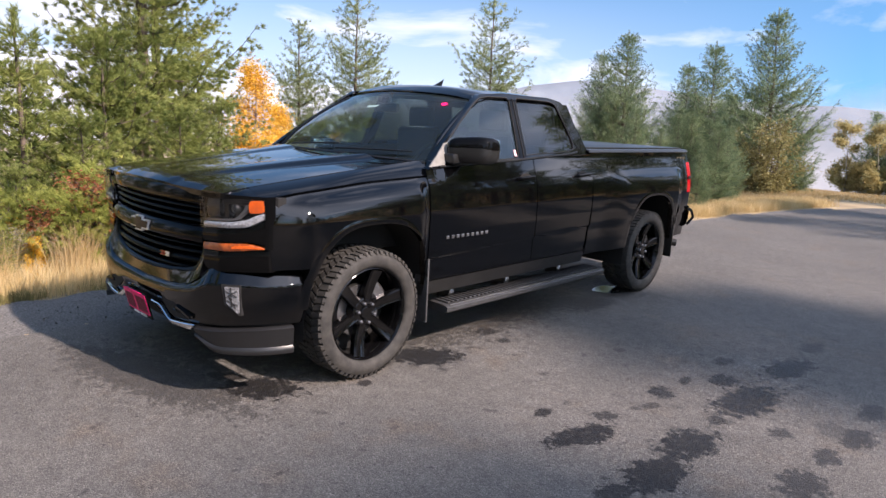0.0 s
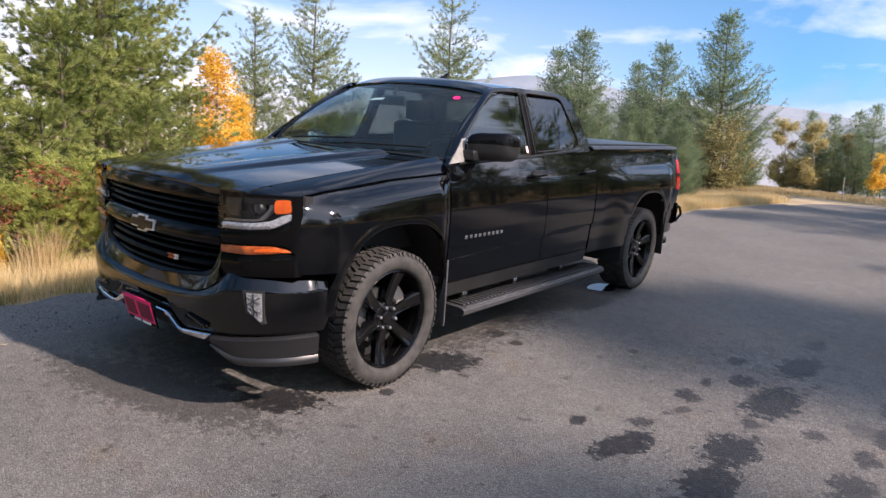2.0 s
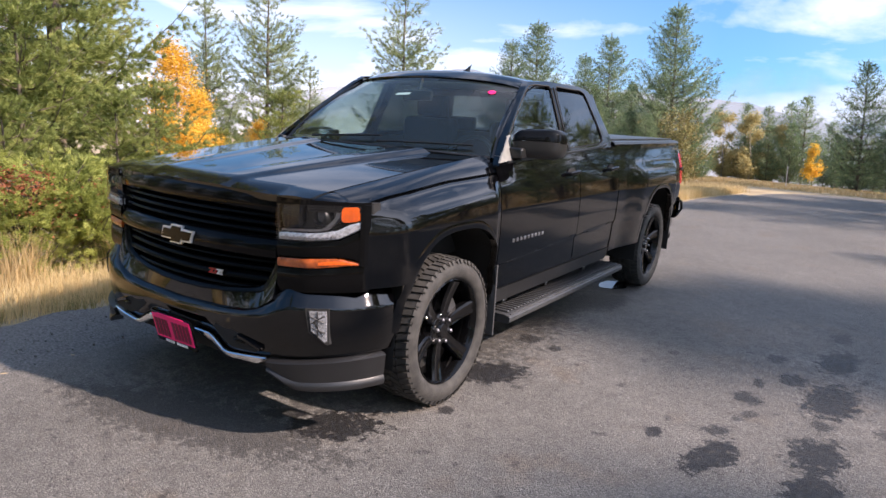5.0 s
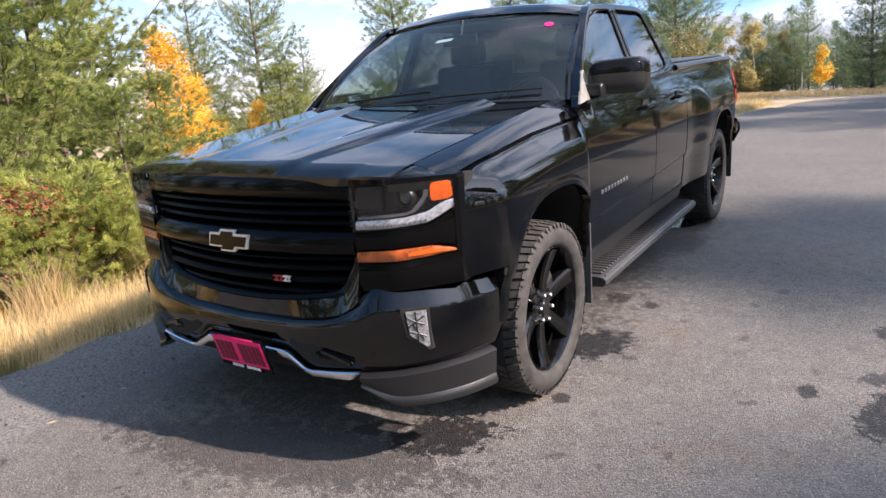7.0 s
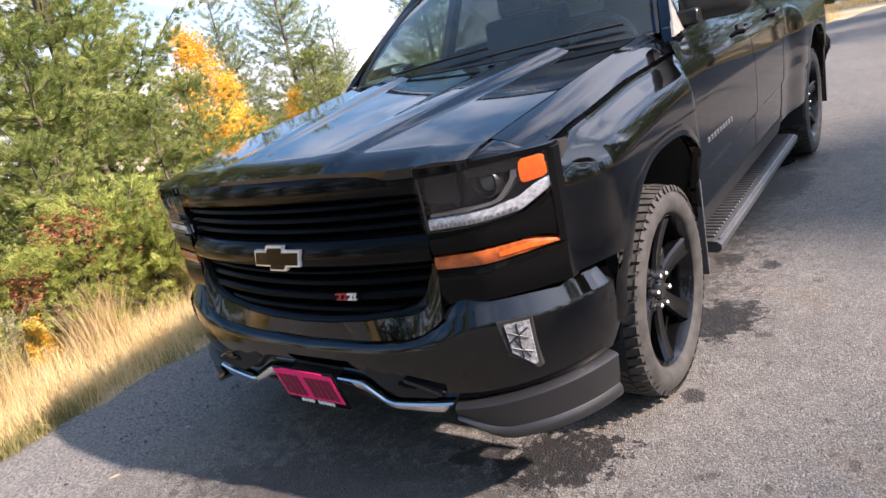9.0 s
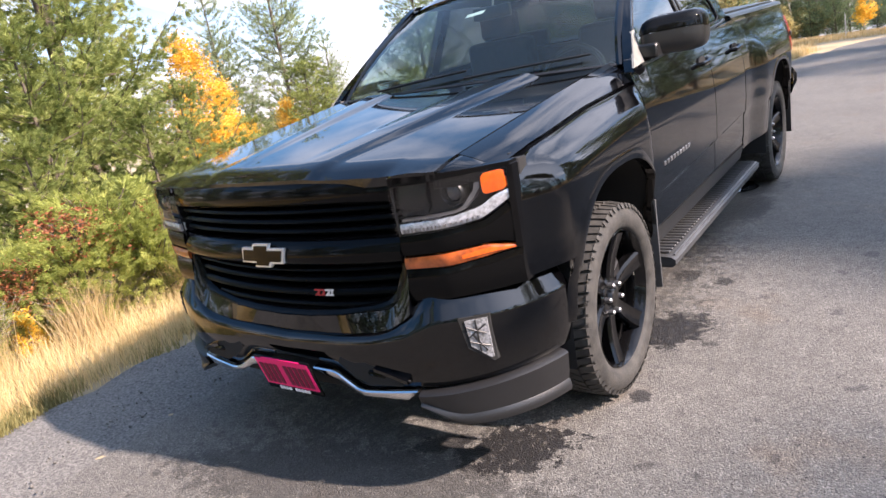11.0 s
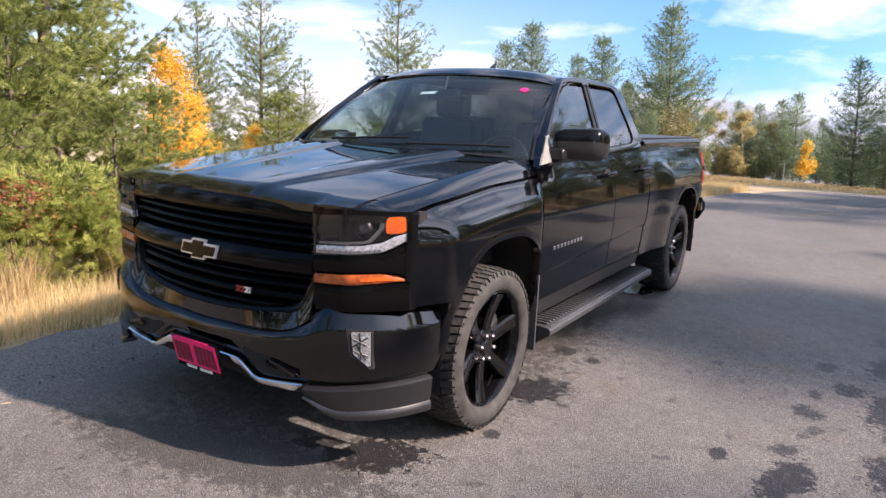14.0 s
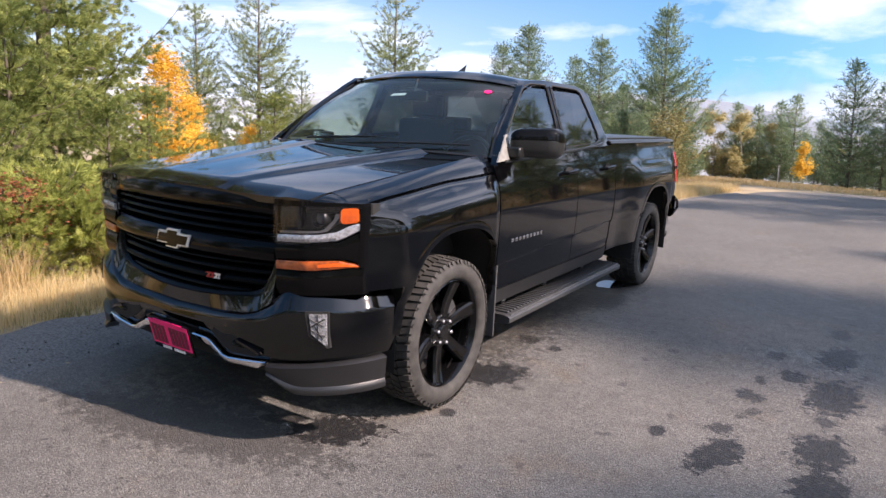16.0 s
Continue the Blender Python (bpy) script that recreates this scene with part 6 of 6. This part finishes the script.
for k, (gx, gy, gs) in enumerate(spots):
    tagged(put(green, gx, gy, height(gx, gy) - 0.05, 67 * k, gs, k == 0), group="shrubs along the verge")
for k, (gx, gy, gs) in enumerate(((-3.6, -0.05, 0.6), (-3.5, 0.55, 0.62), (-3.42, 1.15, 0.58), (-3.4, 1.85, 0.62), (-3.45, 2.5, 0.6), (-3.55, 3.2, 0.62), (-3.95, -0.45, 0.62), (-3.9, 0.45, 0.8), (-3.85, 1.5, 0.75))):
    if k % 3 == 2:
        put(green, gx, gy, height(gx, gy) - 0.04, 41 * k, gs)
    else:
        put(bush, gx, gy, height(gx, gy) - 0.04, 41 * k, gs * 1.25, k == 0)
put(green, -3.55, -0.95, None, 30, 0.42)
put(green, -3.7, -1.9, None, 130, 0.6)
put(green, -3.45, 0.75, None, 200, 0.36)
put(yellow, -4.3, 0.25, -0.2, 40, 0.42)
put(yellow, -4.9, -1.3, -0.2, 140, 0.6)
rust = leafy("red_shrub", "small shrub with rust red leaves", 93, 1.0, 0.3, RUST, 2400, 0.015, trunk=BARK, category="shrub", stems=3, low=0.5, limbs=30, thick=0.5)
for k, (gx, gy, gs, gz) in enumerate(((-4.35, 0.15, 0.6, 0.25), (-4.2, 0.9, 0.5, 0.1), (-4.7, -0.45, 0.8, -0.3), (-4.2, -0.75, 0.7, -0.15), (-4.5, 0.6, 0.5, 0.2), (-4.4, 2.2, 0.45, 0.0))):
    put(rust, gx, gy, gz, 90 * k, gs, k == 0)

for k, (gx, gy, gs) in enumerate(((-4.0, -0.7, 0.62), (-4.25, -1.05, 0.85), (-3.9, -1.3, 0.6), (-3.76, 0.12, 1.15), (-3.78, 0.74, 0.98), (-3.72, -0.42, 0.85), (-4.3, -1.7, 0.8))):
    put(rust, gx, gy, None, 70 * k + 20, gs)
put(yellow, -3.85, -0.6, None, 10, 0.36)
put(yellow, -3.45, -0.55, None, 210, 0.24)
bare = leafy("bare_shrub", "leafless twiggy grey-brown shrub", 95, 1.0, 0.6, TAN, 260, 0.02, category="shrub", stems=9, low=0.05, limbs=70, thick=0.4)
for k, (gx, gy, gs) in enumerate(((-3.42, -0.2, 0.5), (-3.5, 0.3, 0.55), (-3.35, 0.85, 0.45), (-3.7, -0.75, 0.6), (-3.4, 1.5, 0.5), (-4.05, -1.0, 0.8), (-3.5, -1.4, 0.5))):
    put(bare, gx, gy, None, 57 * k, gs, k == 0)

for gx, gy, gs, turn in ((-2.3, 10.6, 0.27, 0), (-1.75, 11.4, 0.2, 80), (-2.1, 13.2, 0.3, 160), (-3.6, 12.0, 0.36, 240), (-2.6, 15.2, 0.3, 300)):
    put(fir, gx, gy, None, turn, gs)

# unseen trees on the sunny side of the road and behind the camera
# they are added for the shade they cast and their dark reflections
plain = pine("unseen_fir", "unseen fir round the road, added for shade and reflections", 151, 6.6, 2.0, 24, NEEDLE_BLUE, per=4, low=0.02, power=0.92, twig=0.36, length=0.2, width=0.014, rise=0.5, gaps=0.2, arms=(5, 8), step=0.2, tuft=0.14)
open_pine = pine("unseen_pine", "unseen open pine round the road, added for shade and reflections", 137, 5.6, 1.3, 20, NEEDLE_PALE, per=6, low=0.1, power=0.7, twig=0.34, length=0.17, width=0.010, rise=0.5, gaps=0.36, arms=(5, 7), step=0.18, tuft=0.12)
stood = set()


def stand(tree, x, y, turn, scale):
    put(tree, x, y, None, turn, scale, tree.name not in stood)
    stood.add(tree.name)


for k, (gx, gy, gs) in enumerate(((10.4, 14.7, 1.1), (10.6, 9.2, 1.0), (11.3, 16.5, 1.1), (23.0, 3.6, 2.65), (12.5, -2.5, 0.9), (6.0, -18.0, 1.0), (-2.0, -15.0, 0.9), (10.6, -8.6, 0.7), (10.4, 17.9, 0.7), (10.6, 20.9, 0.6), (10.4, 23.9, 0.55),
                                  (11.4, 12.2, 1.0), (12.0, 23.5, 0.5))):
    stand(plain if k % 2 else open_pine, gx, gy, 50 * k, gs * (1.0 if k % 2 else 1.15))
# tall pines out of view, shaped and placed to shade the road
tall = pine("tall_pine", "tall unseen pine with a bare stem and narrow crown", 97, 18.0, 1.5, 34, NEEDLE, per=10, low=0.5, power=0.3, twig=0.3, length=0.2, width=0.014, gaps=0.42, arms=(5, 8))
put(tall, 20.9, 6.5, 0.0, 0, 1.0, True)
put(tall, 22.6, 8.5, 0.0, 120, 1.0)
put(tall, 21.6, 7.6, 0.0, 240, 1.05)
# unseen firs added to shade the road behind the camera
for k, (gx, gy) in enumerate(((13.5, -5.6), (14.2, -7.4), (13.0, -9.2), (14.5, -11.0), (13.4, -13.0))):
    stand(plain, gx, gy, 70 * k, 0.6)
put(tall, 13.3, 17.2, 0.0, 60, 0.7)
put(tall, 15.8, 21.7, 0.0, 200, 0.85)
put(tall, 18.4, 19.8, 0.0, 300, 0.8)
for k, (gx, gy, gs) in enumerate(((6.4, 30.0, 1.25), (8.3, 27.0, 1.0), (9.6, 31.0, 1.35), (11.6, 26.0, 1.05), (13.8, 29.5, 1.3), (5.2, 36.0, 1.3), (7.4, 38.0, 1.45), (16.5, 26.0, 1.1))):
    stand(open_pine, gx, gy, 83 * k, gs * 1.35)
for k, (gx, gy, gs) in enumerate(((10.4, 22.6, 2.15), (11.9, 25.6, 1.9), (10.2, 28.2, 2.1))):
    stand(open_pine, gx, gy, 110 * k + 30, gs)
for k, (gx, gy, gs) in enumerate(((13.0, 14.2, 1.85), (13.6, 16.8, 2.0))):
    stand(open_pine, gx, gy, 95 * k, gs * 1.12)
# unseen trees added to darken the grille's reflection of the south-west horizon
for k in range(10):
    stand(plain if k % 3 else open_pine, -16 - 5 * ((k * 0.618) % 1), -16 + 1.7 * k, 59 * k, 1.2 + 0.4 * ((k * 0.377) % 1))
for k in range(16):
    stand(plain, 12 + 1.1 * k, 36 - 0.5 * k + 4 * ((k * 0.618) % 1), 67 * k, 0.6 + 0.3 * ((k * 0.377) % 1))
for k in range(13):
    stand(plain if k % 3 else open_pine, 17 + 2.5 * ((k * 0.733) % 1), -10 + 3.6 * k, 51 * k, 0.62 + 0.3 * ((k * 0.531) % 1))
for k in range(14):
    gx, gy = 20 + 5 * ((k * 0.618) % 1), -22 + 4.4 * k
    stand(plain if k % 3 else open_pine, gx, gy, 77 * k, 0.7 + 0.35 * ((k * 0.377) % 1))

# unseen tree line, made tall to cut skylight from the south
for k in range(16):
    gx, gy = -15 + 2.3 * k, -15.5 - 5 * ((k * 0.618) % 1)
    stand(plain if k % 3 else open_pine, gx, gy, 77 * k, 1.5 + 0.6 * ((k * 0.377) % 1))

# ---- dry grass ----
def grass(name, label, seed, count, area, tall, width, blades=DRYGRASS):
    rng = np.random.default_rng(seed)
    pts = []
    while len(pts) < count:
        x, y, dens = area(rng)
        if rng.random() < dens:
            pts.append((x, y, height(x, y)))
    p = np.array(pts)
    n = len(p)
    a = rng.uniform(0, 2 * np.pi, (n, 1))
    side = np.concatenate([np.cos(a), np.sin(a), np.zeros((n, 1))], axis=1)
    h = tall * rng.uniform(0.45, 1.15, (n, 1))
    bend = np.concatenate([rng.normal(scale=0.22, size=(n, 2)), np.zeros((n, 1))], axis=1)
    w = width * rng.uniform(0.6, 1.3, (n, 1))
    up = np.array([[-0.08, 0.07, 1.0]])
    v = np.stack([p - side * w, p + side * w, p + up * h * 0.55 + bend * h * 0.35 + side * w * 0.7, p + up * h * 0.55 + bend * h * 0.35 - side * w * 0.7, p + up * h * 0.98 + bend * h + side * w * 0.12, p + up * h * 0.98 + bend * h - side * w * 0.12], axis=1).reshape(-1, 3)
    k = np.arange(n)[:, None] * 6
    f = np.concatenate([k + np.array([[0, 1, 2, 3]]), k + np.array([[3, 2, 4, 5]])], axis=0)
    return tagged(raw(name, v, f, 4, blades), label, "grass", kind="stuff")


def verge(rng):
    y = rng.uniform(-7, 16)
    d = rng.uniform(0, 1) ** 1.6 * 4.0
    x = road_left(y) - lerp(0.9, 0.4, sstep(1.5, 9, y)) - d
    clump = 0.35 + 0.65 * sstep(-0.25, 0.35, noise.noise((x * 1.4, y * 1.4, 0)))
    return x, y, clump * (0.35 if d < 0.12 else 1)


grass("dry_grass", "dry golden grass along the road verge", 5, 150000, verge, 0.22, 0.0021)


def weed_strip(rng):
    y = rng.uniform(-5, 9)
    x = road_left(y) - lerp(0.9, 0.4, sstep(1.5, 9, y)) - abs(rng.normal()) * 0.16 + 0.08
    return x, y, sstep(-0.35, 0.25, noise.noise((x * 2.3, y * 2.3, 4)))


grass("roadside_weeds", "short brown weeds along the gravel edge", 10, 16000, weed_strip, 0.1, 0.004, TAN)


def far_field(rng):
    y = rng.uniform(18.1, 50)
    x = rng.uniform(-14, 14)
    return x, y, 1.0 if y < 24 else 0.5


grass("field_grass", "dry golden grass in the field beyond the road", 6, 30000, far_field, 0.11, 0.009, FIELDGRASS)


def west_field(rng):
    y = rng.uniform(6, 26)
    x = road_left(min(y, 15)) - rng.uniform(0.5, 9)
    return x, y, 1.0


grass("meadow_grass", "dry golden grass under the pines", 7, 22000, west_field, 0.13, 0.007, FIELDGRASS)


def east_field(rng):
    return rng.uniform(9.6, 24), rng.uniform(-24, 40), 1.0


grass("east_grass", "dry golden grass on the sunny side of the road", 8, 16000, east_field, 0.4, 0.02, FIELDGRASS)



def tall_clumps(rng):
    y = rng.uniform(-2.6, 5.0)
    x = -2.75 - rng.uniform(0, 1) ** 0.8 * 1.7 - 0.12 * max(0, y)
    return x, y, sstep(0.0, 0.3, noise.noise((x * 1.9, y * 1.9, 7)))


grass("tall_grass", "tall dry tan grass clumps below the pines", 9, 9000, tall_clumps, 0.5, 0.0026, FIELDGRASS)

# shallow puddle under the truck
bm = bmesh.new()
ring = []
for k in range(40):
    a = 2 * math.pi * k / 40
    r = 1 + 0.3 * noise.noise((math.cos(a) * 1.5, math.sin(a) * 1.5, 4))
    ring.append(bm.verts.new((0.74 + 0.12 * r * math.cos(a), 3.38 + 0.2 * r * math.sin(a), 0.004)))
bm.faces.new(ring)
tagged(part("puddle", bm, mat("water", (0.02, 0.022, 0.025), 0.03)), "small shallow puddle on the asphalt beside the rear wheel", "puddle")

# post at the road's end
bm = bmesh.new()
tube(bm, [(0, 0, -0.3), (-0.05, 0.05, 0.66)], 0.02, 8)
marker = thing("marker_post", "thin pale roadside marker post", "post")
part("shaft", bm, mat("pale_post", (0.4, 0.4, 0.38), 0.6, var=0.2), marker)
marker.matrix_basis = pose(-0.5, 27.0, -0.42)

# ---- distance ----
SKYLINE = ((-100, 5.0), (-50, 5.5), (-38, 7.6), (-31, 8.6), (-22, 7.9), (-13, 6.9), (-8, 5.8), (0, 4.0), (40, 4.0))


def ridge(name, label, dist, seed, material):
    bm = bmesh.new()
    rows = []
    for k in range(161):
        deg = lerp(-100, 40, k / 160)
        az = radians(deg)
        top = dist * math.tan(radians(float(np.interp(deg, [p[0] for p in SKYLINE], [p[1] for p in SKYLINE]))))
        top += 34 * noise.fractal((k * 0.06, seed, 0), 0.9, 2.0, 6)
        rows.append([(math.sin(az) * (dist - (1 - v) * 260), math.cos(az) * (dist - (1 - v) * 260), lerp(-260, top, v)) for v in (0, 0.35, 0.7, 0.9, 1.0)] + [(math.sin(az) * (dist + 400), math.cos(az) * (dist + 400), -260)])
    grid(bm, rows)
    return tagged(part(name, bm, material, angle=180), label, "backdrop", kind="structure")


# the haze of distance is put into this pale blue hill colour
HILL = mat("haze_tinted_forest", (0.17, 0.205, 0.25), 0.95, second=(0.22, 0.255, 0.3), scale=0.012)
mountains = ridge("mountain_ridge", "forested mountain ridge, distance haze in its blue colour", 2200, 3, HILL)
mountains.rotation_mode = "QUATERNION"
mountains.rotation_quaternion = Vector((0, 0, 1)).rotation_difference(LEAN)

FOG = bpy.data.materials.new("glowing_valley_fog")
FOG.use_nodes = True
ft = FOG.node_tree
fp = ft.nodes["Principled BSDF"]
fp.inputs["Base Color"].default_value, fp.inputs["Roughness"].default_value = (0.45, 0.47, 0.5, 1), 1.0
# an added glow of its own brightens the fog
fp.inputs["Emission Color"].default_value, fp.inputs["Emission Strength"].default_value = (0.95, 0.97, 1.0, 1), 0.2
fg = ft.nodes.new("ShaderNodeTexCoord")
fnz = ft.nodes.new("ShaderNodeTexNoise")
fnz.inputs["Scale"].default_value, fnz.inputs["Detail"].default_value = 0.006, 7
ft.links.new(fg.outputs["Object"], fnz.inputs["Vector"])
fs = ft.nodes.new("ShaderNodeSeparateXYZ")
ft.links.new(fg.outputs["Object"], fs.inputs[0])
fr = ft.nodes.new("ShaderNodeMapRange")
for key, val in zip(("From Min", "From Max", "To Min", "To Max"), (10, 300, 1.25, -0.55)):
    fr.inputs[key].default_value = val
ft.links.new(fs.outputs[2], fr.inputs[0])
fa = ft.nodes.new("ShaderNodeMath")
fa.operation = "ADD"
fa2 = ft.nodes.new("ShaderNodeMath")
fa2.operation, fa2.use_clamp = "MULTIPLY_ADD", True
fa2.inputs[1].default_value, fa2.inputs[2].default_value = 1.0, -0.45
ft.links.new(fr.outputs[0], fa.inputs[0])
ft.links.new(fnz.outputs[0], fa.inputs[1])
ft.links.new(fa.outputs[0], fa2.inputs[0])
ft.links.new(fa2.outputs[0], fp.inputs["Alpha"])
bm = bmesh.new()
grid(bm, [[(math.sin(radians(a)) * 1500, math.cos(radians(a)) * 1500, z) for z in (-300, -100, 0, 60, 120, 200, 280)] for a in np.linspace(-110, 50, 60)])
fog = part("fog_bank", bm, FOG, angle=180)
fog.rotation_mode = "QUATERNION"
fog.rotation_quaternion = Vector((0, 0, 1)).rotation_difference(LEAN)
tagged(fog, "white valley fog bank with a faint added glow before the mountains", "backdrop", kind="structure")
